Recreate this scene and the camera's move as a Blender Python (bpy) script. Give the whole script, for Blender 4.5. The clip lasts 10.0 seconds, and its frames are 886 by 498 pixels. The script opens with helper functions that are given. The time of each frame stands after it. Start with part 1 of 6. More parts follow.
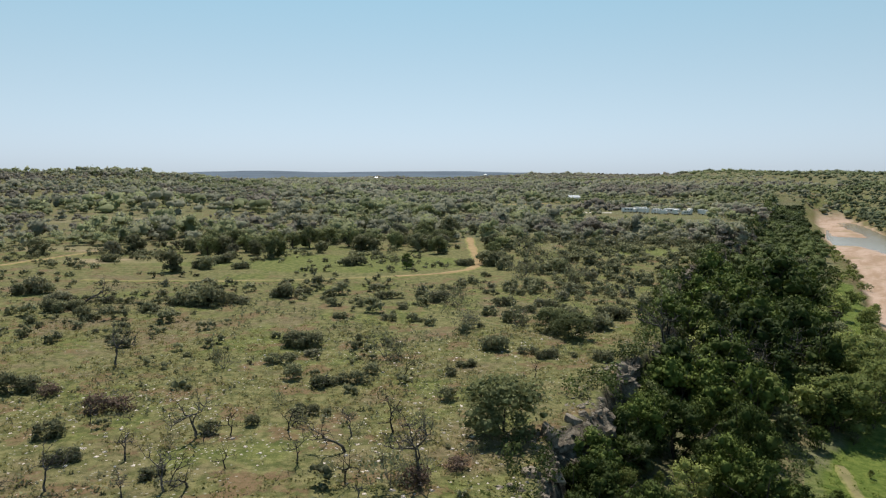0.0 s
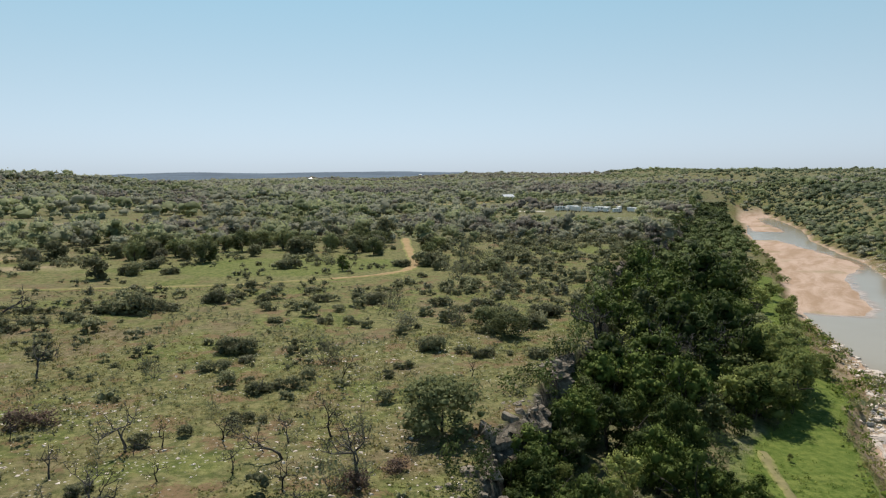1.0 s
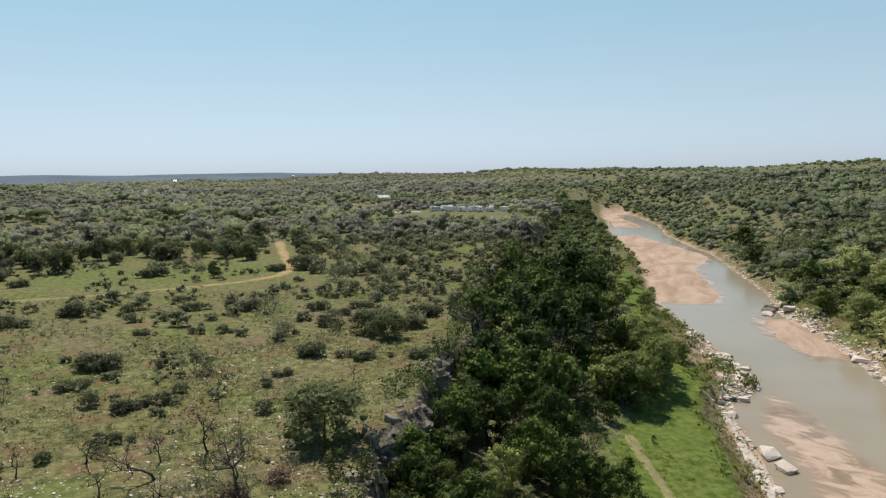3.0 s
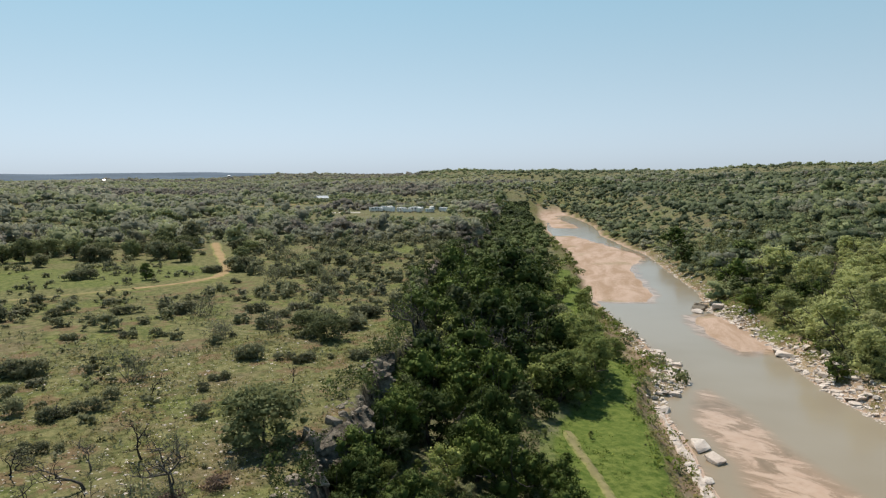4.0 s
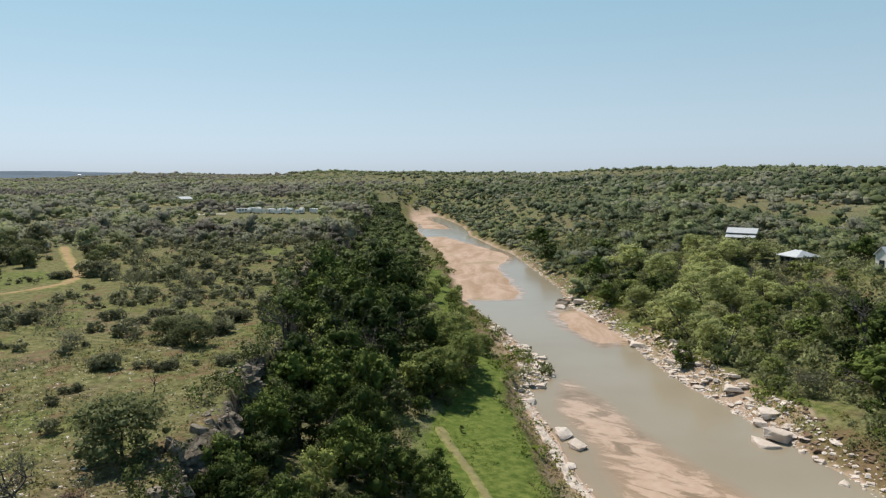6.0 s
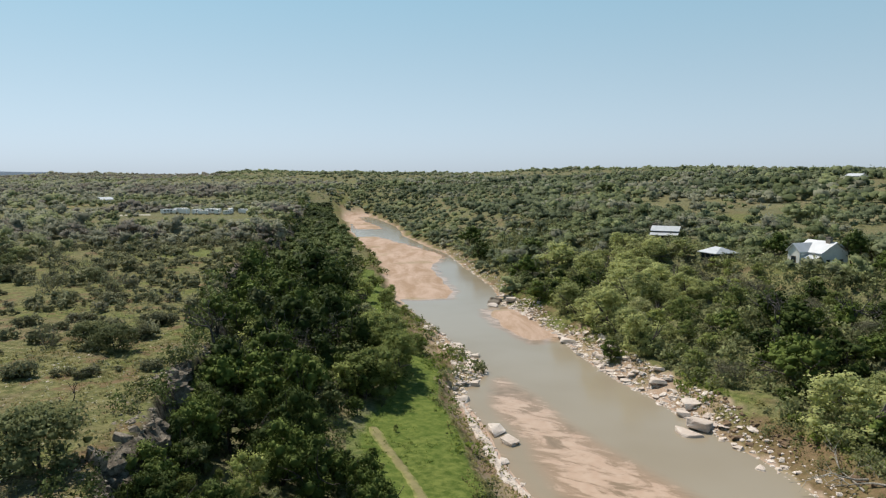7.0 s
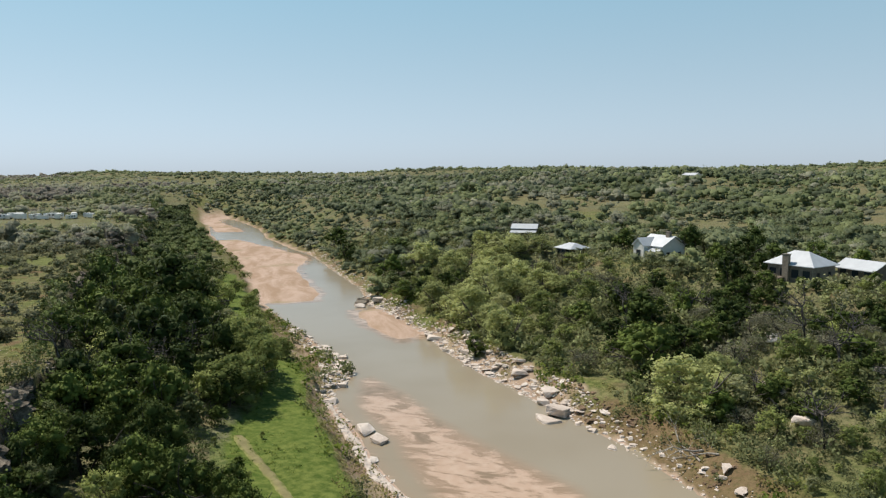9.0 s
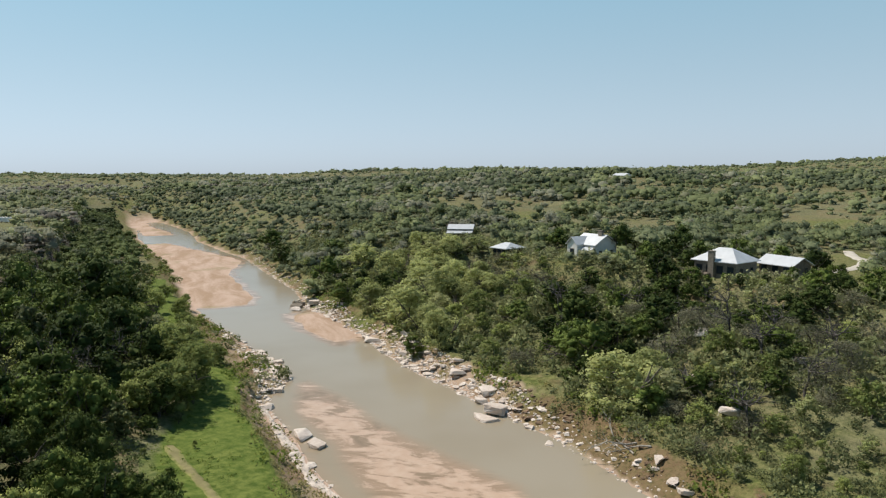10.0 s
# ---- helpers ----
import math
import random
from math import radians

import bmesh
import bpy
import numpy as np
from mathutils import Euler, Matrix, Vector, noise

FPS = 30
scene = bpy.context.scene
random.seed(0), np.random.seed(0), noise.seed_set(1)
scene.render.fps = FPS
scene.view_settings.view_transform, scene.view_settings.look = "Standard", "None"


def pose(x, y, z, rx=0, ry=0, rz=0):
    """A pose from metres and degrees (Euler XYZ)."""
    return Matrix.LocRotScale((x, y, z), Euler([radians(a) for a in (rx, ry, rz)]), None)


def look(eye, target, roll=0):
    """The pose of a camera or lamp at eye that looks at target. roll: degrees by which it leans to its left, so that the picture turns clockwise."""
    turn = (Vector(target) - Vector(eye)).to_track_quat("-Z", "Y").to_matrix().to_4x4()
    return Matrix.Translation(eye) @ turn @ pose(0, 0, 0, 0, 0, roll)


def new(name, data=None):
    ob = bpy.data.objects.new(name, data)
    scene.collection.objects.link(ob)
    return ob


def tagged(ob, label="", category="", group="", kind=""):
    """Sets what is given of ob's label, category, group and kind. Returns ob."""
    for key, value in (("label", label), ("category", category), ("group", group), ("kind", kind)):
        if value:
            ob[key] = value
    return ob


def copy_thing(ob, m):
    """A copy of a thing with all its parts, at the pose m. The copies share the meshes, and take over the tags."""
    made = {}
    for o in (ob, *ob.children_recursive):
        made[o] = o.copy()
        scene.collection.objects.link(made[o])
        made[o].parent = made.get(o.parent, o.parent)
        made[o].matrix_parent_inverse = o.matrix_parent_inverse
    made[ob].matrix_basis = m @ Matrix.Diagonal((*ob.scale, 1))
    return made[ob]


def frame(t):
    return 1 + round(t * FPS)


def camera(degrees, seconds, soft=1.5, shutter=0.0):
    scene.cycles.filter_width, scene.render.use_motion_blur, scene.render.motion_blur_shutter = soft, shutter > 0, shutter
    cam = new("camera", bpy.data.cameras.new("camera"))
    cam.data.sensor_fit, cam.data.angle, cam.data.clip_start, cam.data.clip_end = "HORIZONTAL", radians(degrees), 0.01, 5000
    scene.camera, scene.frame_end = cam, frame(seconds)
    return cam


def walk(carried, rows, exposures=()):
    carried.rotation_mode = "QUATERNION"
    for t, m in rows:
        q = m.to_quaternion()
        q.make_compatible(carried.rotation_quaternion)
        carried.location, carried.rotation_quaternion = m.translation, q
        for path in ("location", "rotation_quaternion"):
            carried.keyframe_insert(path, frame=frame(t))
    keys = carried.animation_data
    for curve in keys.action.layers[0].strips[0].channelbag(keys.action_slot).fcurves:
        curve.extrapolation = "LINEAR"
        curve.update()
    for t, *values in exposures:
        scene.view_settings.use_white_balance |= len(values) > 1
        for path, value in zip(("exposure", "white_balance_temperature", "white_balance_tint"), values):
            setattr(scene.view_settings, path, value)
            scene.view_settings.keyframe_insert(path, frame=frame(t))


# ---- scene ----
cam = camera(64.4, 10.0, 1.25)
EYE = 25.0
ROWS = [
    (0.0, 0.0, 0.0, 0.0, 0.0, -6.13, 0.11),
    (0.5, 0.08, -0.09, 0.11, -2.56, -6.14, -0.12),
    (1.0, 0.11, -0.18, 0.22, -5.2, -6.14, -0.34),
    (1.5, 0.19, -0.17, 0.3, -7.88, -6.16, -0.53),
    (2.0, 0.18, -0.21, 0.39, -10.48, -6.17, -0.68),
    (2.5, 0.03, -0.17, 0.44, -12.9, -6.18, -0.78),
    (4.0, -0.27, -0.36, 0.4, -20.22, -6.16, -0.35),
    (4.5, -0.31, -0.4, 0.37, -22.71, -6.14, -0.22),
    (5.0, -0.27, -0.52, 0.29, -25.28, -6.12, -0.09),
    (5.5, -0.3, -0.73, 0.27, -27.94, -6.09, 0.02),
    (7.0, -0.3, -1.13, 0.18, -36.11, -6.06, 0.15),
    (7.5, -0.35, -1.35, 0.19, -38.83, -6.07, 0.12),
    (8.0, -0.48, -1.62, 0.23, -41.56, -6.06, 0.08),
    (8.5, -0.65, -1.88, 0.26, -44.28, -6.05, 0.04),
    (9.0, -0.65, -2.01, 0.29, -46.97, -6.03, -0.04),
    (9.5, -0.59, -1.88, 0.27, -49.52, -6.01, -0.13),
    (10.0, -0.44, -1.9, 0.23, -52.13, -5.96, -0.22),
]
walk(cam, [(t, pose(x, y, EYE + z, 90 + pitch, 0, yaw) @ pose(0, 0, 0, 0, 0, roll)) for t, x, y, z, yaw, pitch, roll in ROWS],
     [(0.0, 0.0, 6500, 10), (10.0, 0.0, 6500, 10)])

# ---- daylight ----
SUN_AZ, SUN_EL = -6.0, 56.0  # degrees right of +y, and above the horizon
world = bpy.data.worlds.new("sky")
scene.world = world
world.use_nodes = True
wn = world.node_tree
sky = wn.nodes.new("ShaderNodeTexSky")
sky.sky_type = 'NISHITA'
sky.sun_disc = False
sky.sun_elevation, sky.sun_rotation = radians(SUN_EL), radians(SUN_AZ)
sky.altitude, sky.air_density, sky.dust_density, sky.ozone_density = 300, 1.0, 1.0, 1.0
# spring haze: the sky's own brightness, paler towards the horizon and bluer above
way = wn.nodes.new("ShaderNodeSeparateXYZ")
wn.links.new(wn.nodes.new("ShaderNodeTexCoord").outputs["Generated"], way.inputs[0])
hue = wn.nodes.new("ShaderNodeValToRGB")
hue.color_ramp.elements[0].position, hue.color_ramp.elements[0].color = 0.0, (0.87, 1.0, 1.12, 1)
hue.color_ramp.elements[1].position, hue.color_ramp.elements[1].color = 1.0, (0.07, 0.20, 0.37, 1)
for at, tone in ((0.07, (0.78, 1.0, 1.17, 1)), (0.24, (0.60, 0.985, 1.26, 1)), (0.5, (0.21, 0.44, 0.69, 1))):
    hue.color_ramp.elements.new(at).color = tone
wn.links.new(way.outputs[2], hue.inputs[0])
grey = wn.nodes.new("ShaderNodeRGBToBW")
wn.links.new(sky.outputs[0], grey.inputs[0])
tinted = wn.nodes.new("ShaderNodeVectorMath")
tinted.operation = 'MULTIPLY'
even = wn.nodes.new("ShaderNodeMix")
even.inputs[0].default_value, even.inputs[3].default_value = 0.55, 6.3
wn.links.new(grey.outputs[0], even.inputs[2])
wn.links.new(even.outputs[0], tinted.inputs[0])
wn.links.new(hue.outputs[0], tinted.inputs[1])
wn.links.new(tinted.outputs[0], wn.nodes["Background"].inputs[0])
wn.nodes["Background"].inputs[1].default_value = 0.105
sun = new("sun", bpy.data.lights.new("sun", 'SUN'))
sun.data.energy, sun.data.angle, sun.data.color = 5.0, radians(0.53), (1.0, 0.93, 0.83)
sun_way = Vector((math.sin(radians(SUN_AZ)) * math.cos(radians(SUN_EL)), math.cos(radians(SUN_AZ)) * math.cos(radians(SUN_EL)), math.sin(radians(SUN_EL))))
sun.matrix_world = look(sun_way * 100, (0, 0, 0))


# ---- materials ----
class Nodes:
    """A short way to write node materials."""

    def __init__(self, name):
        self.mat = bpy.data.materials.new(name)
        self.mat.use_nodes = True
        self.tree = self.mat.node_tree
        self.bsdf = self.tree.nodes["Principled BSDF"]
        self.out = self.tree.nodes["Material Output"]
        self.coord = self.add("ShaderNodeTexCoord").outputs["Object"]

    def add(self, kind):
        return self.tree.nodes.new(kind)

    def link(self, a, b):
        self.tree.links.new(a, b)

    def put(self, socket, value):
        if isinstance(value, bpy.types.NodeSocket):
            self.link(value, socket)
        elif isinstance(value, tuple) and len(value) == 3 and socket.type == 'RGBA':
            socket.default_value = (*value, 1)
        else:
            socket.default_value = value

    def noise(self, scale, detail=3.0, rough=0.55, stretch=None, offset=(0, 0, 0), distort=0.0, turn=0.0):
        n = self.add("ShaderNodeTexNoise")
        src = self.coord
        if stretch or offset != (0, 0, 0):
            m = self.add("ShaderNodeMapping")
            self.link(src, m.inputs[0])
            m.vector_type = 'TEXTURE' if turn else 'POINT'
            m.inputs["Scale"].default_value = tuple(1 / c for c in stretch) if stretch and turn else stretch or (1, 1, 1)
            m.inputs["Location"].default_value = offset
            m.inputs["Rotation"].default_value = (0, 0, radians(turn))
            src = m.outputs[0]
        self.link(src, n.inputs["Vector"])
        n.inputs["Scale"].default_value, n.inputs["Detail"].default_value = scale, detail
        n.inputs["Roughness"].default_value, n.inputs["Distortion"].default_value = rough, distort
        return n.outputs["Fac"]

    def cells(self, scale, feature='F1'):
        n = self.add("ShaderNodeTexVoronoi")
        n.feature = feature
        self.link(self.coord, n.inputs["Vector"])
        n.inputs["Scale"].default_value = scale
        return n.outputs["Distance"]

    def ramp(self, fac, lo, hi, to=(0.0, 1.0)):
        n = self.add("ShaderNodeMapRange")
        n.interpolation_type = 'SMOOTHSTEP'
        self.put(n.inputs[0], fac)
        for i, val in zip((1, 2, 3, 4), (lo, hi, *to)):
            n.inputs[i].default_value = val
        return n.outputs[0]

    def math(self, op, a, b=0.0):
        n = self.add("ShaderNodeMath")
        n.operation = op
        self.put(n.inputs[0], a)
        self.put(n.inputs[1], b)
        return n.outputs[0]

    def mix(self, fac, a, b, blend='MIX'):
        n = self.add("ShaderNodeMix")
        n.data_type, n.blend_type = 'RGBA', blend
        self.put(n.inputs[0], fac)
        self.put(n.inputs[6], a)
        self.put(n.inputs[7], b)
        return n.outputs[2]

    def attr(self, name):
        n = self.add("ShaderNodeAttribute")
        n.attribute_name = name
        return n.outputs["Fac"]

    def random(self):
        return self.add("ShaderNodeObjectInfo").outputs["Random"]

    def island(self):
        return self.add("ShaderNodeNewGeometry").outputs["Random Per Island"]

    def bump(self, height, strength, distance):
        n = self.add("ShaderNodeBump")
        self.put(n.inputs["Height"], height)
        n.inputs["Strength"].default_value, n.inputs["Distance"].default_value = strength, distance
        self.link(n.outputs[0], self.bsdf.inputs["Normal"])

    def done(self, color, rough=0.8, metal=0.0, spec=0.3):
        self.put(self.bsdf.inputs["Base Color"], color)
        self.put(self.bsdf.inputs["Roughness"], rough)
        self.put(self.bsdf.inputs["Metallic"], metal)
        self.put(self.bsdf.inputs["Specular IOR Level"], spec)
        return self.mat


def ground_material():
    n = Nodes("rangeland_ground")
    big, mid, small, fine = n.noise(0.022, 4), n.noise(0.11, 4, 0.6, None, (31, 7, 0)), n.noise(0.75, 5, 0.68), n.noise(4.5, 3, 0.7)
    grass = n.mix(n.ramp(small, 0.36, 0.64), (0.097, 0.106, 0.038), (0.218, 0.203, 0.089))
    dry = n.mix(n.ramp(small, 0.34, 0.66), (0.128, 0.103, 0.057), (0.226, 0.180, 0.106))
    where = n.math('ADD', n.math('MULTIPLY', big, 0.55), n.math('MULTIPLY', mid, 0.65))
    where = n.math('ADD', where, n.math('MULTIPLY', n.attr("stony"), 0.03))
    where = n.math('SUBTRACT', where, n.math('MULTIPLY', n.attr("lush"), 0.45))
    color = n.mix(n.ramp(where, 0.59, 0.76), grass, dry)
    meadow = n.mix(n.ramp(small, 0.3, 0.7), (0.070, 0.112, 0.019), (0.166, 0.202, 0.048))
    color = n.mix(n.ramp(n.attr("lush"), 0.75, 1.0), color, meadow)
    fresh = n.mix(n.ramp(small, 0.36, 0.64), (0.066, 0.098, 0.018), (0.168, 0.198, 0.050))
    color = n.mix(n.ramp(n.noise(0.05, 5, 0.66, None, (17, 33, 0)), 0.50, 0.60, (0.0, 0.55)), color, fresh)
    soil = n.mix(fine, (0.150, 0.086, 0.050), (0.235, 0.150, 0.094))
    patch = n.noise(0.17, 5, 0.7, None, (3, 90, 0))
    bare = n.math('ADD', n.math('SUBTRACT', n.ramp(patch, 0.52, 0.61), n.attr("lush")), n.attr("bare"))
    bare = n.math('MAXIMUM', n.math('MINIMUM', bare, 1.0), 0.0)
    color = n.mix(n.math('MULTIPLY', bare, n.ramp(fine, 0.2, 0.6, (0.35, 0.8))), color, soil)
    # dark tussocks and pale chips of limestone
    tuft = n.math('MULTIPLY', n.ramp(n.noise(1.7, 4, 0.7, None, (9, 4, 0)), 0.50, 0.60), n.math('SUBTRACT', 1.0, n.attr("sand")))
    tuft = n.math('MULTIPLY', tuft, n.math('SUBTRACT', 0.38, n.math('MULTIPLY', n.attr("lush"), 0.30)))
    pasture = n.mix(n.ramp(n.noise(0.05, 5, 0.65, None, (12, 45, 0)), 0.40, 0.62), (0.225, 0.205, 0.098), (0.330, 0.262, 0.165))
    pasture = n.mix(n.ramp(n.noise(0.3, 4, 0.7, None, (1, 15, 0)), 0.52, 0.66, (0.0, 0.6)), pasture, (0.120, 0.122, 0.058))
    color = n.mix(n.attr("pasture"), color, pasture)
    color = n.mix(tuft, color, (0.058, 0.066, 0.022))
    brush = n.mix(n.ramp(small, 0.35, 0.65), (0.100, 0.106, 0.056), (0.200, 0.192, 0.108))
    color = n.mix(n.math('MULTIPLY', n.attr("wooded"), n.ramp(n.noise(0.06, 4, 0.6, None, (5, 60, 0)), 0.40, 0.56, (0.9, 0.35))), color, brush)
    chip = n.math('MULTIPLY', n.ramp(n.cells(1.6), 0.24, 0.14), n.ramp(n.noise(0.09, 3, 0.6, None, (50, 20, 0)), 0.44, 0.58))
    color = n.mix(n.math('MULTIPLY', chip, n.attr("stony")), color, (0.42, 0.39, 0.33))
    damp = n.noise(0.12, 5, 0.65, (0.35, 1.0, 1), (4, 2, 0), 0.6, 58)
    sand = n.mix(n.ramp(damp, 0.36, 0.62), (0.350, 0.242, 0.165), (0.490, 0.362, 0.285))
    sand = n.mix(n.math('MULTIPLY', n.ramp(n.noise(0.05, 4, 0.6, None, (70, 11, 0)), 0.55, 0.68), 0.6), sand, (0.27, 0.225, 0.125))
    sand = n.mix(n.math('MULTIPLY', n.ramp(n.noise(0.8, 4, 0.7, (0.3, 1, 1), (1, 1, 0), 0, 58), 0.5, 0.7), 0.25), sand, (0.55, 0.45, 0.37))
    color = n.mix(n.attr("sand"), color, sand)
    rock = n.mix(n.ramp(n.noise(0.8, 5, 0.7), 0.42, 0.62), (0.030, 0.025, 0.019), (0.130, 0.112, 0.088))
    color = n.mix(n.attr("face"), color, rock)
    n.bump(n.math('ADD', n.math('MULTIPLY', small, 0.7), n.math('MULTIPLY', fine, 0.3)), 0.8, 0.4)
    return n.done(color, 0.95, spec=0.1)


def leaf_material(name, dark, light, clear=0.25, rough=0.75):
    """Foliage: the hue goes from plant to plant and from leaf to leaf; thin leaves let light through."""
    n = Nodes(name)
    plant = n.math('FRACT', n.math('ADD', n.attr("tint"), n.random()))
    color = n.mix(n.ramp(plant, 0.0, 1.0), dark, light)
    color = n.mix(n.math('MULTIPLY', n.island(), 0.28), color, light)
    color = n.mix(n.ramp(n.noise(0.9, 3, 0.6), 0.42, 0.6, (0.0, 0.35)), color, dark)
    color = n.mix(n.math('MULTIPLY', n.ramp(plant, 0.75, 0.8), n.ramp(plant, 0.9, 0.8, (0.0, 0.55))), color, tuple(sum(light) / 3 * k for k in (0.72, 0.66, 0.55)))
    n.done(color, rough, spec=0.10)
    thin = n.add("ShaderNodeBsdfTranslucent")
    n.link(n.mix(0.5, color, tuple(min(1, c * 1.5) for c in light)), thin.inputs[0])
    both = n.add("ShaderNodeMixShader")
    both.inputs[0].default_value = clear
    n.link(n.bsdf.outputs[0], both.inputs[1])
    n.link(thin.outputs[0], both.inputs[2])
    n.link(both.outputs[0], n.out.inputs[0])
    return n.mat


def bark_material(name, dark, light):
    n = Nodes(name)
    color = n.mix(n.ramp(n.noise(5, 4, 0.6, (1, 1, 0.25)), 0.35, 0.7), dark, light)
    n.bump(n.noise(14, 3, 0.6, (1, 1, 0.3)), 0.6, 0.03)
    return n.done(n.mix(n.math('MULTIPLY', n.random(), 0.4), color, dark), 0.9, spec=0.15)


def rock_material(name, dark, light, stain_shade):
    n = Nodes(name)
    color = n.mix(n.ramp(n.noise(0.9, 5, 0.65), 0.35, 0.65), dark, light)
    # stains of the stone; on the cliff also the dark of its crevices
    color = n.mix(n.math('MULTIPLY', n.ramp(n.noise(2.6, 4, 0.7, (1, 1, 2.5)), 0.52, 0.66), 0.7), color, stain_shade)
    color = n.mix(n.math('MULTIPLY', n.random(), 0.35), color, light)
    color = n.mix(n.math('MULTIPLY', n.island(), 0.38), color, stain_shade)
    n.bump(n.math('ADD', n.noise(3.2, 5, 0.7, (1, 1, 2.2)), n.math('MULTIPLY', n.cells(1.1), 0.5)), 0.8, 0.18)
    return n.done(color, 0.9, spec=0.2)


def water_material():
    n = Nodes("muddy_water")
    dune = n.noise(0.20, 6, 0.62, (0.62, 1.25, 1), (3, 8, 0), 0.9, -66)
    deep = n.mix(n.ramp(n.noise(0.03, 3), 0.35, 0.65), (0.290, 0.240, 0.168), (0.318, 0.272, 0.202))
    brown = n.mix(n.ramp(dune, 0.3, 0.5), (0.240, 0.172, 0.110), (0.330, 0.232, 0.155))
    pale = n.mix(n.noise(0.7, 3), (0.440, 0.292, 0.200), (0.555, 0.425, 0.325))
    shoal = n.attr("shoal")
    ripple = n.noise(0.75, 5, 0.7, (0.5, 1.2, 1), (5, 1, 0), 0.6, -58)
    edge = n.math('ADD', n.math('ADD', dune, n.math('MULTIPLY', shoal, 0.22)), n.math('MULTIPLY', n.math('SUBTRACT', ripple, 0.5), 0.34))
    color = n.mix(n.ramp(shoal, 0.05, 0.6), deep, brown)
    color = n.mix(n.math('MULTIPLY', n.ramp(edge, 0.60, 0.73), n.ramp(shoal, 0.15, 0.5)), color, pale)
    n.bump(n.noise(0.9, 3, 0.6, (1, 0.6, 1)), 0.05, 0.1)
    return n.done(color, 0.16, spec=0.2)


def plain(name, color, rough=0.7, metal=0.0, vary=0.15, scale=1.2):
    n = Nodes(name)
    dim = tuple(c * (1 - vary) for c in color)
    base = n.mix(n.ramp(n.noise(scale, 4, 0.6), 0.3, 0.7), dim, color)
    n.bump(n.noise(scale * 12, 3), 0.15, 0.02)
    return n.done(base, rough, metal)


def worn_strip(name, color, bare=1.0):
    """Bare earth whose sides run out raggedly into grass."""
    n = Nodes(name)
    dirt = n.mix(n.ramp(n.noise(0.5, 5, 0.65), 0.35, 0.65), tuple(c * 0.72 for c in color), color)
    grass = n.mix(n.ramp(n.noise(0.75, 5, 0.68), 0.36, 0.64), (0.128, 0.148, 0.044), (0.270, 0.258, 0.100))
    ragged = n.math('ADD', n.attr("edge"), n.math('MULTIPLY', n.noise(0.35, 5, 0.7, None, (6, 3, 0)), 1.5))
    grown = n.ramp(ragged, 1.12, 1.5, (1 - bare, 1.0))
    return n.done(n.mix(grown, dirt, grass), 0.95, spec=0.1)


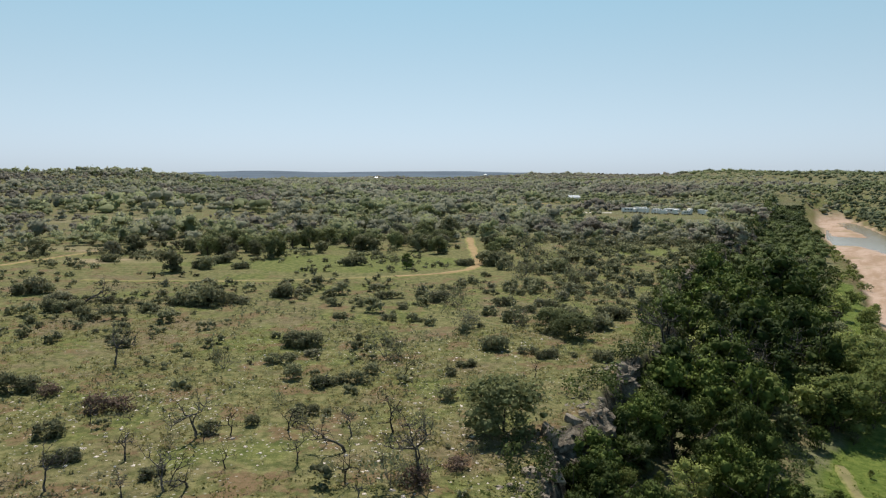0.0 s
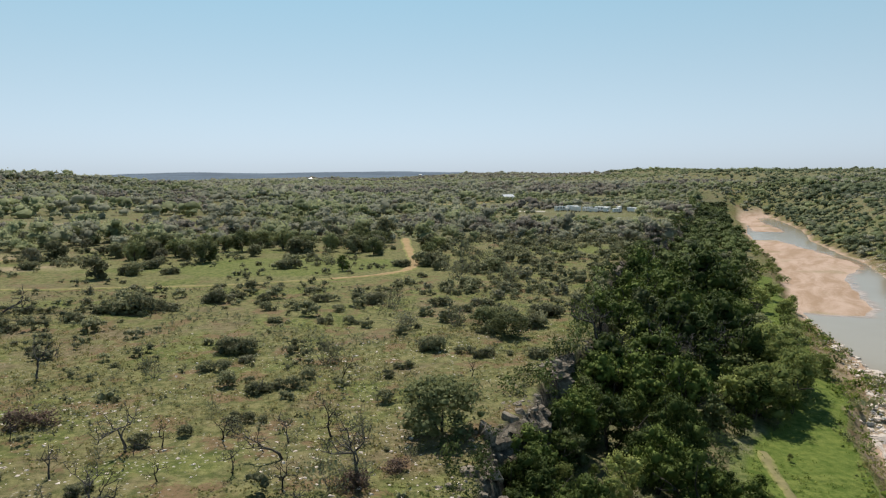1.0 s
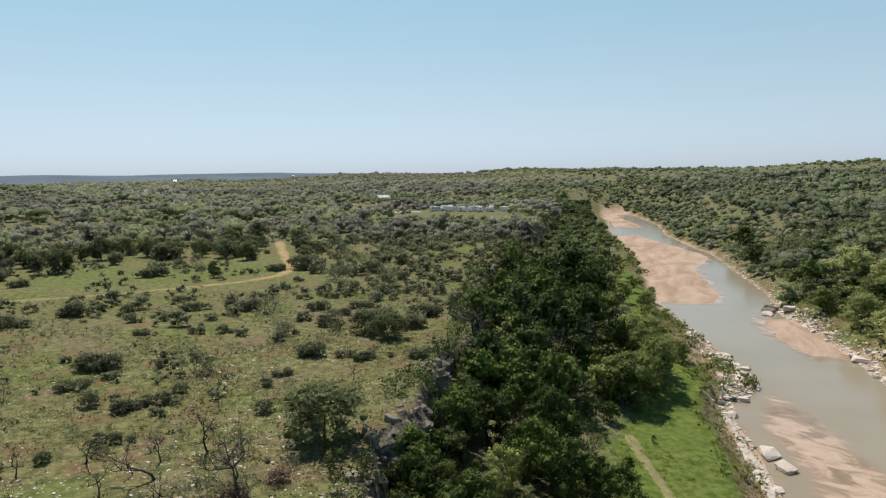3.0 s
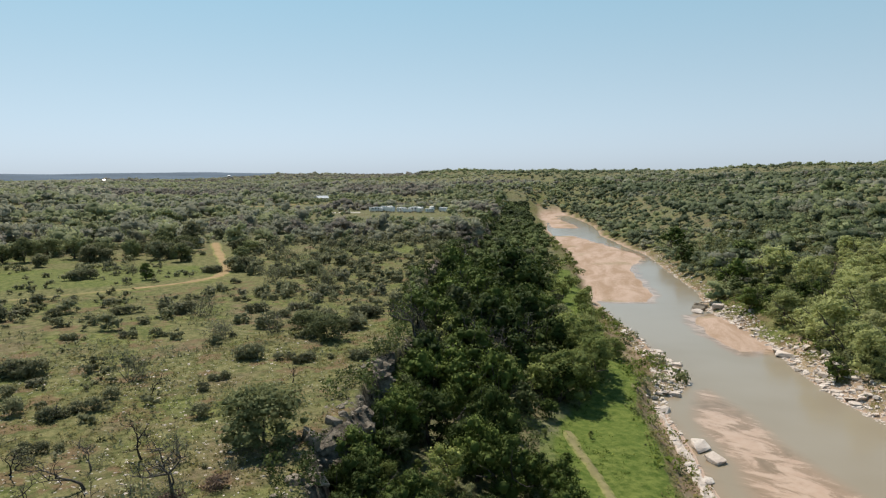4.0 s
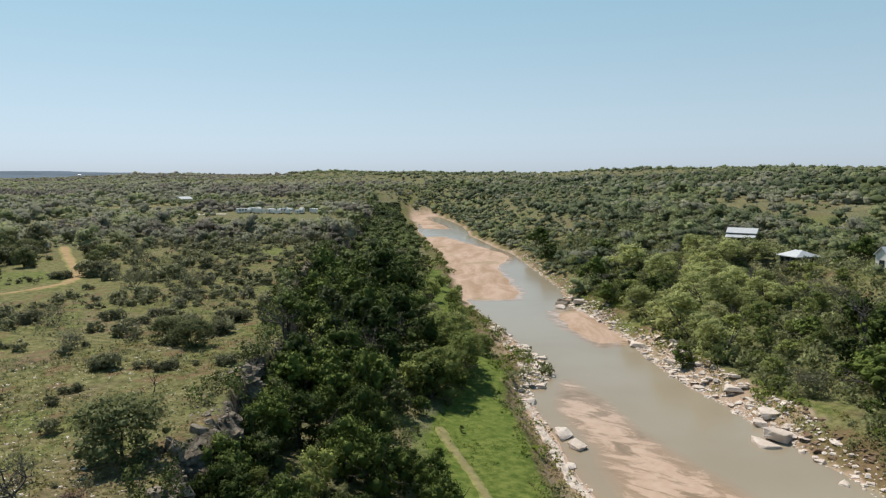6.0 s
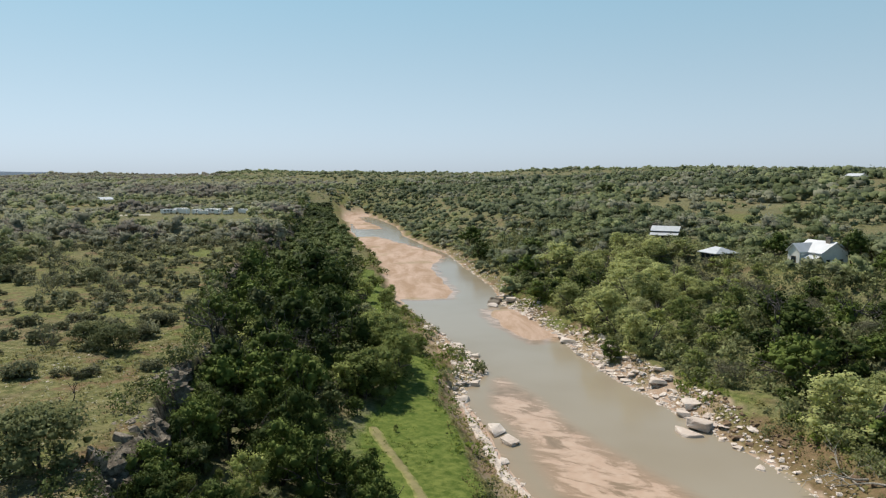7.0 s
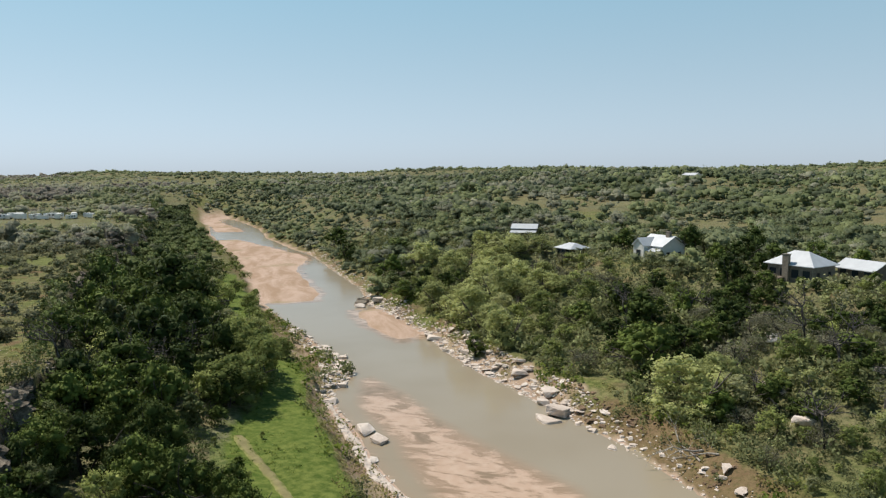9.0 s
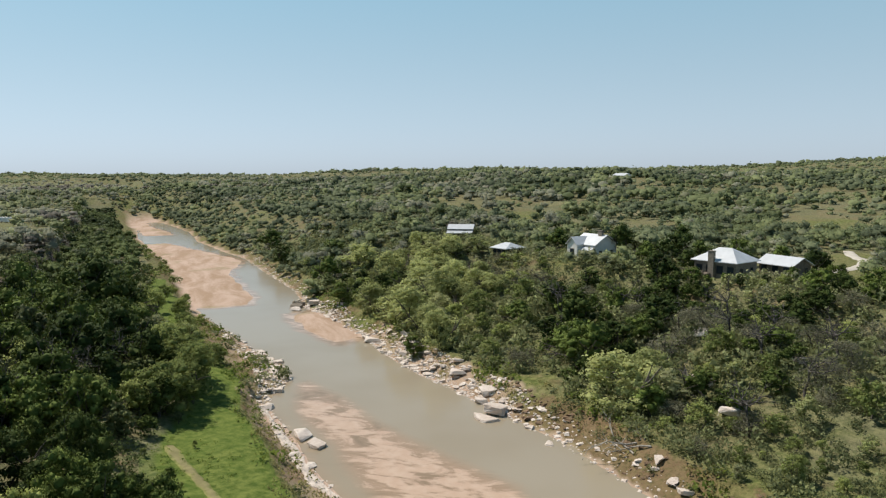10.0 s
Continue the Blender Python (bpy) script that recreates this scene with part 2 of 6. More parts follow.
MAT = {
    "ground": ground_material(),
    "water": water_material(),
    "oak_leaf": leaf_material("live_oak_leaves", (0.021, 0.036, 0.010), (0.140, 0.186, 0.042), 0.09),
    "fresh_leaf": leaf_material("spring_leaves", (0.070, 0.102, 0.028), (0.375, 0.415, 0.138), 0.28),
    "scrub_leaf": leaf_material("scrub_leaves", (0.090, 0.096, 0.056), (0.280, 0.284, 0.155), 0.28),
    "wood_leaf": leaf_material("woodland_leaves", (0.070, 0.085, 0.040), (0.310, 0.335, 0.150), 0.22),
    # juniper green, paled and greyed to carry distance haze in the colour
    "cedar_leaf": leaf_material("haze_greyed_juniper", (0.200, 0.207, 0.154), (0.388, 0.392, 0.280), 0.44),
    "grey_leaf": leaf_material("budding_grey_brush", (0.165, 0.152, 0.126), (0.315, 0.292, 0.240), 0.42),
    "olive_leaf": leaf_material("spring_oak_leaves", (0.165, 0.188, 0.102), (0.355, 0.380, 0.202), 0.42),
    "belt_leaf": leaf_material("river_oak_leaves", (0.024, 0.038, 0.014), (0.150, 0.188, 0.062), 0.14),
    "pale_leaf": leaf_material("young_willow_leaves", (0.180, 0.208, 0.082), (0.465, 0.490, 0.205), 0.40),
    "russet_leaf": leaf_material("russet_twigs", (0.085, 0.055, 0.045), (0.175, 0.125, 0.095), 0.2),
    "meadow_blade": leaf_material("meadow_grass", (0.098, 0.148, 0.026), (0.205, 0.252, 0.058), 0.36),
    "blade": leaf_material("grass_blades", (0.13, 0.14, 0.040), (0.30, 0.265, 0.115), 0.35),
    "twig": bark_material("bare_twigs", (0.10, 0.085, 0.075), (0.21, 0.19, 0.175)),
    "bleached": bark_material("bleached_driftwood", (0.22, 0.20, 0.17), (0.46, 0.43, 0.38)),
    "soil": rock_material("bank_soil", (0.16, 0.105, 0.065), (0.27, 0.185, 0.12), (0.09, 0.065, 0.042)),
    "dead": bark_material("weathered_dead_wood", (0.045, 0.040, 0.036), (0.20, 0.185, 0.165)),
    "char": bark_material("blackened_wood", (0.018, 0.016, 0.015), (0.09, 0.08, 0.075)),
    "bark": bark_material("oak_bark", (0.05, 0.042, 0.035), (0.16, 0.14, 0.12)),
    "limestone": rock_material("river_limestone", (0.60, 0.505, 0.435), (0.80, 0.725, 0.655), (0.38, 0.30, 0.24)),
    # rock colour darkened to hold the shade of the sunless face
    "cliff": rock_material("shade_toned_cliff_limestone", (0.052, 0.042, 0.031), (0.31, 0.265, 0.205), (0.014, 0.012, 0.009)),
    "rim_rock": rock_material("weathered_limestone", (0.145, 0.122, 0.094), (0.40, 0.345, 0.275), (0.035, 0.029, 0.022)),
    "hill_oak_leaf": leaf_material("hill_oak_leaves", (0.085, 0.106, 0.064), (0.235, 0.268, 0.148), 0.36),
    "hill_green_leaf": leaf_material("hill_green_leaves", (0.115, 0.142, 0.068), (0.290, 0.325, 0.158), 0.36),
    "grey_bud_leaf": leaf_material("budding_grey_branches", (0.090, 0.088, 0.060), (0.265, 0.262, 0.170), 0.30),
    "track": worn_strip("track_dirt", (0.40, 0.285, 0.15)),
    "faint_track": worn_strip("overgrown_track", (0.34, 0.265, 0.13), 0.62),
    "footpath": worn_strip("trodden_earth", (0.27, 0.235, 0.12), 0.8),
    "drive": plain("crushed_stone", (0.55, 0.50, 0.43), 0.95, 0, 0.2, 0.5),
    "roof": plain("galvanised_roofing", (0.62, 0.64, 0.66), 0.42, 0.25, 0.12, 0.4),
    "stone_wall": plain("stone_walling", (0.26, 0.225, 0.18), 0.9, 0, 0.35, 2.0),
    "white_wall": plain("white_boards", (0.72, 0.70, 0.66), 0.7, 0, 0.1, 1.0),
    "wood": plain("weathered_boards", (0.20, 0.165, 0.13), 0.85, 0, 0.35, 1.5),
    "glass": plain("dark_window_glass", (0.03, 0.04, 0.05), 0.08, 0, 0.2, 0.5),
    "paint": plain("white_vehicle_paint", (0.80, 0.79, 0.76), 0.65, 0, 0.05, 0.5),
    "dark_trim": plain("dark_trim", (0.05, 0.05, 0.05), 0.6, 0, 0.2, 1.0),
    # blue of the distance haze is painted into the ridge colour
    "hill": plain("distant_woods_haze_blue", (0.105, 0.145, 0.195), 1.0, 0, 0.25, 0.004),
}

# ---- plan ----
rng = np.random.default_rng(7)
_lattice = rng.random((256, 256))


def vnoise(x, y, size, seed=0):
    """Smooth noise over the plan, -1 to 1."""
    u, v = np.asarray(x, float) / size + seed * 17.3, np.asarray(y, float) / size + seed * 41.7
    i, j = np.floor(u).astype(int), np.floor(v).astype(int)
    a, b = u - i, v - j
    a, b = a * a * (3 - 2 * a), b * b * (3 - 2 * b)
    g = lambda p, q: _lattice[p % 256, q % 256]
    return 2 * ((g(i, j) * (1 - a) + g(i + 1, j) * a) * (1 - b) + (g(i, j + 1) * (1 - a) + g(i + 1, j + 1) * a) * b) - 1


def smooth(a):
    a = np.clip(a, 0, 1)
    return a * a * (3 - 2 * a)


def line(points):
    """x as a function of y along a line of the plan."""
    xs, ys = zip(*sorted(points, key=lambda p: p[1]))
    return lambda y: np.interp(y, ys, xs)


cliff_x = line([(-70, -160), (-28, -60), (-8, 0), (2, 36), (7.5, 52), (10.5, 65), (16, 72), (19, 80), (22, 87), (25, 94), (31, 99), (40, 122), (53, 158), (66, 188), (92, 230), (138, 314), (205, 445), (300, 640), (430, 900)])
meadow_w = line([(-20, -160), (10, -20), (30, 30), (42, 62), (46, 76), (52, 86), (62, 94), (70, 104), (96, 166), (114, 203), (160, 280), (236, 446), (330, 640), (440, 900)])
meadow_e = line([(-12, -160), (18, -20), (37, 30), (49, 59), (52, 66), (57, 74), (63, 87), (73, 101), (84, 127), (102, 163), (120, 200), (163, 284), (239, 446), (333, 640), (442, 900)])
water_w = line([(0, -160), (33, -20), (48, 30), (57.5, 60), (60.5, 67), (64, 74), (68, 82), (72, 91), (76, 97), (86, 103), (88, 106), (93, 116), (96, 127), (103, 145), (109, 163), (115, 178), (120, 190), (141, 228), (170, 284), (203, 362), (242, 446), (300, 555), (380, 747), (446, 900)])
water_e = line([(25, -160), (62, -20), (79.6, 29), (82.5, 33.5), (86, 40), (90, 47), (93, 56), (97, 66), (100, 74), (104, 85), (110, 98), (118, 112), (122, 120), (133, 143), (138, 158), (157, 185), (174, 219), (207, 281), (216, 309), (243, 375), (280, 441), (316, 528), (388, 737), (452, 900)])
CREST_AZ = (-180, -90, -60, -34, -26, -20, -14, 0, 10, 20, 26, 36, 46, 56, 66, 76, 86, 100, 180)
CREST_UP = (0, 2, 3, 2, 2, 0, -4, -3, 2, 4, 5, 7, 11, 15, 18, 20, 26, 19, 0)  # 0.8 thousandths of a radian each, with trees on top
CREST_R = (1200, 1100, 1000, 950, 950, 1100, 1500, 1700, 1700, 1600, 1400, 1300, 1150, 1050, 1100, 1200, 1300, 1300, 1200)


def rise(x, y):
    az, r = np.degrees(np.arctan2(x, y)), np.hypot(x, y)
    far = np.interp(az, CREST_AZ, CREST_R)
    top = EYE + far * np.interp(az, CREST_AZ, CREST_UP) / 1243 - 4.5
    k = np.clip((r - 280) / (far - 280), 0, 1)
    z = top * (0.35 * k + 0.65 * smooth(k))
    return z - np.clip((r - far) / 2500, 0, 1) * 30 + (vnoise(x, y, 170, 3) * 3.0 + vnoise(x, y, 330, 4) * 5.0) * smooth((r - 330) / 350)


def inside(x, y, poly):
    """Signed distance to a closed outline of the plan, positive inside."""
    best, odd = np.full(np.shape(x), 1e9), np.zeros(np.shape(x), bool)
    for (ax, ay), (bx, by) in zip(poly, poly[1:] + poly[:1]):
        dx, dy = bx - ax, by - ay
        k = np.clip(((x - ax) * dx + (y - ay) * dy) / (dx * dx + dy * dy), 0, 1)
        best = np.minimum(best, np.hypot(x - ax - k * dx, y - ay - k * dy))
        if dy:
            odd ^= ((ay > y) != (by > y)) & (x < dx * (y - ay) / dy + ax)
    return np.where(odd, best, -best)


WATER = -14.0
BARS = [
    [(176, 300), (206, 383), (226, 383), (217, 341), (205, 292), (198, 272), (169, 239), (153, 211), (145, 192), (131, 175), (122, 178), (117, 186), (130, 215)],
    [(129, 153), (136, 152), (131, 137), (124, 121), (117, 117), (112, 118), (113, 124), (120, 138)],
    [(246, 440), (262, 430), (300, 530), (330, 600), (318, 600), (300, 560)],
]
SHOAL = [(85, 100), (88, 100), (85, 87), (80, 75), (77, 64), (75, 54), (73, 43), (60, 30), (45, 20), (50, 38), (59, 56), (64, 66), (68, 72), (72, 83), (76, 90)]


def bars(x, y):
    s = np.full(np.shape(x), -50.0)
    for b in BARS:
        s = np.maximum(s, inside(x, y, b))
    return s + vnoise(x, y, 9, 5) * 1.6 + vnoise(x, y, 3.5, 6) * 0.7


def ground_z(x, y):
    x, y = np.asarray(x, float), np.asarray(y, float)
    c, mw, me, ww, we = cliff_x(y), meadow_w(y), meadow_e(y), water_w(y), water_e(y)
    wob = vnoise(x, y, 7, 1) * 0.55 + vnoise(x, y, 2.5, 2) * 0.25
    plateau = vnoise(x, y, 42, 8) * 0.35 + vnoise(x, y, 11, 9) * 0.12 + rise(x, y)
    keep = 1 - smooth((y - 560) / 120)  # the valley closes far upstream
    d = (x - c) * 0.88 + wob
    z = np.where(d < 0, 0.0, -7.0 * smooth(d / 2.6))
    z = np.where(d > 2.6, -7.0 - 3.6 * np.clip((d - 2.6) / np.maximum((mw - c) * 0.88 - 2.6, 1), 0, 1), z)
    z = np.where(x > mw, -10.6 - 0.5 * np.clip((x - mw) / np.maximum(me - mw, 1), 0, 1), z)
    bank = np.clip((x - me + wob * 0.8) / np.maximum(ww - me, 1), 0, 1)
    z = np.where(x > me - 1.5, np.minimum(z, -11.1 - 2.9 * (0.55 * smooth(bank * 1.8) + 0.45 * bank)), z)
    s = np.minimum((x - ww) * 0.85, (we - x) * 0.85)
    bed = WATER - np.clip(s * 0.13, 0, 0.9)
    bed = np.maximum(bed, WATER + np.clip(bars(x, y) * 0.06, -0.8, 0.35))
    z = np.where(x > ww, bed, z)
    e = (x - we) * 0.85
    wide = np.interp(y, (-100, 60, 160, 400), (75, 70, 55, 40))
    east = WATER + 3.2 * smooth((e + wob) / 8) + 5.5 * smooth((e - 12) / (wide * 0.45)) + 5.3 * smooth((e - wide * np.where(y < 130, 0.84, 0.6)) / (wide * np.where(y < 130, 0.13, 0.35))) + wob * 0.25 * smooth(e / 3)
    z = np.where(x > we, east, z)
    return z * keep + np.where((d < 0) | (e > 0), plateau * np.where(d < 0, 1, smooth(e / wide)), 0.0) + (1 - keep) * np.where((d >= 0) & (e <= 0), plateau, 0.0)


# ---- mesh tools ----
def mesh_of(name, verts, faces, material, tints=None, flat=True, normals=None):
    """One mesh from arrays of corners and of faces that all have the same number of corners."""
    verts, faces = np.asarray(verts, np.float32), np.asarray(faces, np.int32)
    me = bpy.data.meshes.new(name)
    k = faces.shape[1]
    me.vertices.add(len(verts))
    me.vertices.foreach_set("co", verts.ravel())
    me.loops.add(faces.size)
    me.loops.foreach_set("vertex_index", faces.ravel())
    me.polygons.add(len(faces))
    me.polygons.foreach_set("loop_start", np.arange(0, faces.size, k, dtype=np.int32))
    me.update(calc_edges=True)
    me.polygons.foreach_set("use_smooth", np.full(len(faces), not flat))
    if tints is not None:
        a = me.attributes.new("tint", 'FLOAT', 'POINT')
        a.data.foreach_set("value", np.asarray(tints, np.float32))
    if normals is not None:
        a = me.attributes.new("custom_normal", 'FLOAT_VECTOR', 'POINT')
        a.data.foreach_set("vector", np.asarray(normals, np.float32).ravel())
    me.materials.append(MAT[material])
    return me


def part(name, me, parent, label=""):
    ob = new(name, me)
    ob.parent = parent
    return tagged(ob, label) if label else ob


def from_bm(name, bm, material, flat=True):
    me = bpy.data.meshes.new(name)
    bm.to_mesh(me)
    bm.free()
    for p in me.polygons:
        p.use_smooth = not flat
    me.materials.append(MAT[material])
    return me


def box(bm, x0, x1, y0, y1, z0, z1):
    m = Matrix.Translation(((x0 + x1) / 2, (y0 + y1) / 2, (z0 + z1) / 2)) @ Matrix.Diagonal((x1 - x0, y1 - y0, z1 - z0, 1))
    bmesh.ops.create_cube(bm, size=1, matrix=m)


def tubes(segments, sides=5):
    """Tapered round pieces from (start, end, radius, end radius) rows: corners and four-cornered faces."""
    verts, faces = [], []
    for p, q, r0, r1 in segments:
        p, q = np.asarray(p, float), np.asarray(q, float)
        w = q - p
        w = w / (np.linalg.norm(w) + 1e-9)
        u = np.cross(w, (0.31, 0.83, 0.46))
        u /= np.linalg.norm(u) + 1e-9
        v = np.cross(w, u)
        a = np.arange(sides) * 2 * np.pi / sides
        ring = np.outer(np.cos(a), u) + np.outer(np.sin(a), v)
        k = len(verts) * 2 * sides
        verts.append(np.vstack([p + ring * r0, q + ring * r1]))
        for i in range(sides):
            j = (i + 1) % sides
            faces.append((k + i, k + j, k + sides + j, k + sides + i))
    return np.vstack(verts), np.array(faces)


def joined(v, f):
    """Ties each limb to the nearest wood of the others, so that a trunk is one piece."""
    owner = np.arange(len(v))
    for _ in range(40):
        low = owner[f].min(1)
        before = owner.copy()
        for k in range(f.shape[1]):
            np.minimum.at(owner, f[:, k], low)
        if (owner == before).all():
            break
    extra = []
    for o in np.unique(owner):
        mine, rest = np.where(owner == o)[0], np.where(owner < o)[0]
        if len(rest):
            gap = np.linalg.norm(v[mine][:, None] - v[rest][None], axis=2)
            a, b = np.unravel_index(np.argmin(gap), gap.shape)
            near = mine[np.argsort(np.linalg.norm(v[mine] - v[mine[a]], axis=1))[1]]
            extra.append([mine[a], near, rest[b]])
    return np.vstack([f[:, [0, 1, 2]], f[:, [0, 2, 3]], np.array(extra, int).reshape(-1, 3)])


def limbs(r, start, way, length, radius, depth, spread=0.7, lift=0.15, bend=0.25, kids=(2, 3)):
    """A branching skeleton of crooked limbs."""
    rows = []
    p, w, n = np.array(start, float), np.array(way, float), 3
    for i in range(n):
        w = w + r.normal(0, bend, 3) + (0, 0, lift)
        w /= np.linalg.norm(w)
        q = p + w * length / n
        rows.append((p, q, radius * (1 - 0.22 * i), radius * (1 - 0.22 * (i + 1))))
        if depth > 0 and i > 0:
            for _ in range(r.integers(kids[0], kids[1] + 1) if i == n - 1 else 1):
                k = w + r.normal(0, spread, 3)
                k[2] = k[2] * 0.7 + 0.12
                k /= np.linalg.norm(k)
                rows += limbs(r, q, k, length * r.uniform(0.5, 0.75), radius * 0.5, depth - 1, spread, lift, bend, kids)
        p = q
    return rows


def leaf_cards(r, centres, radii, count, size, squash=0.8):
    """Small leafy faces over the outsides of many clumps: corners, faces and soft normals."""
    c = r.choice(len(centres), count, p=radii ** 2 / np.sum(radii ** 2))
    d = r.normal(0, 1, (count, 3))
    d[:, 2] += 0.2
    d /= np.linalg.norm(d, axis=1, keepdims=True)
    p = centres[c] + d * (radii[c] * r.uniform(0.55, 1.0, count) ** 0.5 * 1.08)[:, None] * (1, 1, squash)
    nrm = d + r.normal(0, 0.6, (count, 3))
    nrm /= np.linalg.norm(nrm, axis=1, keepdims=True)
    u = np.cross(nrm, r.normal(0, 1, (count, 3)))
    u /= np.linalg.norm(u, axis=1, keepdims=True) + 1e-9
    v = np.cross(nrm, u)
    s = (size * r.uniform(0.6, 1.5, count))[:, None]
    k = r.uniform(0.7, 1.2, count)[:, None]
    tri = np.stack([p - u * s * 0.9 - v * s * 0.5, p + u * s * 0.9 - v * s * 0.5 * k, p + v * s * k], 1)
    soft = d + nrm * 0.28 + (0, 0, 0.05)
    soft /= np.linalg.norm(soft, axis=1, keepdims=True)
    return tri.reshape(-1, 3), np.arange(3 * count).reshape(-1, 3), np.repeat(soft, 3, 0)


def ball_mesh():
    """A round body of 20 triangles."""
    bm = bmesh.new()
    bmesh.ops.create_icosphere(bm, subdivisions=1, radius=1.0)
    v, f = np.array([p.co[:] for p in bm.verts]), np.array([[p.index for p in q.verts] for q in bm.faces])
    bm.free()
    return v, f


BALL = ball_mesh()


def crown(r, wide, base, top, clumps, count, size, loose=0.18, heart=0.0):
    """A broad uneven crown: clumps in a shell, heavier above, with gaps and stray sprays. heart: how much of a clump is closed foliage."""
    a = r.uniform(0, 2 * np.pi, clumps)
    h = r.uniform(0, 1, clumps) ** 0.8
    lean = r.normal(0, 0.12 * wide, 2)
    reach = np.sqrt(np.clip(1 - (h * 1.7 - 0.75) ** 2, 0.05, 1)) * r.uniform(0.35, 1.05, clumps) * wide
    c = np.stack([np.cos(a) * reach + lean[0] * h, np.sin(a) * reach + lean[1] * h, base + (top - base) * h * 0.88], 1)
    radii = r.uniform(0.16, 0.38, clumps) * wide * (48 / clumps) ** 0.35
    n = int(count * loose)
    v, f, nrm = leaf_cards(r, c, radii, count - n, size)
    w, g, m = leaf_cards(r, c, radii * 1.5, n, size)
    vs, fs, ns, k = [v, w], [f, g + len(v)], [nrm, m], len(v) + len(w)
    if heart:
        ball, tri = BALL
        for i in range(clumps):
            b = ball @ np.array(Euler(r.uniform(0, 6.28, 3)).to_matrix())
            vs.append(c[i] + b * radii[i] * heart * r.uniform(0.55, 1.3, (len(b), 1)) * (1, 1, 0.8))
            q = b + r.normal(0, 0.45, b.shape)
            ns.append(q / np.linalg.norm(q, axis=1, keepdims=True))
            fs.append(tri + k)
            k += len(b)
    return np.vstack(vs), np.vstack(fs), np.vstack(ns)


def lumps(r, wide, base, top, clumps, cards, size):
    """A crown for the joined woods: rounded ragged lumps of foliage with stray sprays round them."""
    ball, tri = BALL
    a, h = r.uniform(0, 2 * np.pi, clumps), r.uniform(0, 1, clumps)
    reach = np.sqrt(np.clip(1 - (h * 1.5 - 0.6) ** 2, 0.05, 1)) * r.uniform(0.2, 0.85, clumps) * wide
    c = np.stack([np.cos(a) * reach, np.sin(a) * reach, base + (top - base) * (0.22 + 0.6 * h)], 1)
    radii = r.uniform(0.26, 0.48, clumps) * wide
    vs, fs, ns = [], [], []
    for i in range(clumps):
        turn = np.array(Euler(r.uniform(0, 6.28, 3)).to_matrix())
        b = ball @ turn
        vs.append(c[i] + b * radii[i] * r.uniform(0.7, 1.28, (len(ball), 1)) * (0.96, 0.96, 0.56))
        ns.append(b + r.normal(0, 0.3, b.shape) + (0, 0, 0.8))
        fs.append(tri + i * len(ball))
    v, f, nrm = leaf_cards(r, c, radii * 1.12, cards, size)
    k = clumps * len(ball)
    nrm = np.vstack(ns + [nrm])
    return np.vstack(vs + [v]), np.vstack(fs + [f + k]), nrm / np.linalg.norm(nrm, axis=1, keepdims=True)


def bake(name, material, template_list, places, tint_seed=3):
    """Many plants joined in one mesh. Places: x, y, z, size, kind. Neighbours tend to share a hue."""
    r = np.random.default_rng(tint_seed)
    px, py = places[:, 0], places[:, 1]
    hue = np.clip(0.5 + 0.4 * vnoise(px, py, 38, 50) + 0.4 * vnoise(px, py, 120, 51) + r.normal(0, 0.14, len(places)), 0, 0.999)
    vs, fs, ts, ns, k = [], [], [], [], 0
    for (x, y, z, s, kind), h in zip(places, hue):
        v, f, nrm = template_list[int(kind) % len(template_list)]
        a = r.uniform(0, 6.283)
        c0, s0 = math.cos(a), math.sin(a)
        turn = np.array([[c0, s0, 0], [-s0, c0, 0], [0, 0, 1]])
        vs.append((v * (s, s, s * r.uniform(0.85, 1.15))) @ turn + (x, y, z))
        ns.append(nrm @ turn)
        fs.append(f + k)
        ts.append(np.full(len(v), h))
        k += len(v)
    return mesh_of(name, np.vstack(vs), np.vstack(fs), material, np.concatenate(ts), False, np.vstack(ns))


def spread(x0, x1, y0, y1, gap, keep, seed, tries=None, most=100000):
    """Random places on the plan, at least gap apart, where keep(x, y) says how likely."""
    r = np.random.default_rng(seed)
    n = tries or int(3 * (x1 - x0) * (y1 - y0) / gap ** 2)
    x, y = r.uniform(x0, x1, n), r.uniform(y0, y1, n)
    ok = r.random(n) < keep(x, y)
    taken, out = set(), []
    for a, b in zip(x[ok], y[ok]):
        k = (int(a // gap), int(b // gap))
        if k in taken:
            continue
        taken.add(k)
        out.append((a, b))
        if len(out) >= most:
            break
    return np.array(out).reshape(-1, 2)


def azr(x, y):
    return np.degrees(np.arctan2(x, y)), np.hypot(x, y)


# ---- ground ----
LAWNS = [(184, 48, 11, 12), (203, 25, 36, 9), (191, 93, 17, 13), (187, 118, 13, 11), (242, 30, 26, 9), (330, 200, 55, 26), (365, 58, 40, 22), (103, 60, 9, 7), (260, 120, 22, 26), (226, 160, 16, 15)]

PASTURES = [(510, 492, 75, 22), (470, 400, 55, 22), (560, 430, 40, 20), (300, 268, 30, 16), (345, 285, 45, 20), (280, 212, 22, 16), (395, 158, 45, 14), (412, 122, 40, 12), (430, 228, 40, 14), (-92, 200, 24, 9), (-118, 232, 30, 10), (-85, 250, 26, 8), (-120, 300, 36, 10), (-160, 350, 40, 12), (-150, 470, 60, 14), (-60, 620, 50, 16), (-205, 330, 45, 12)]


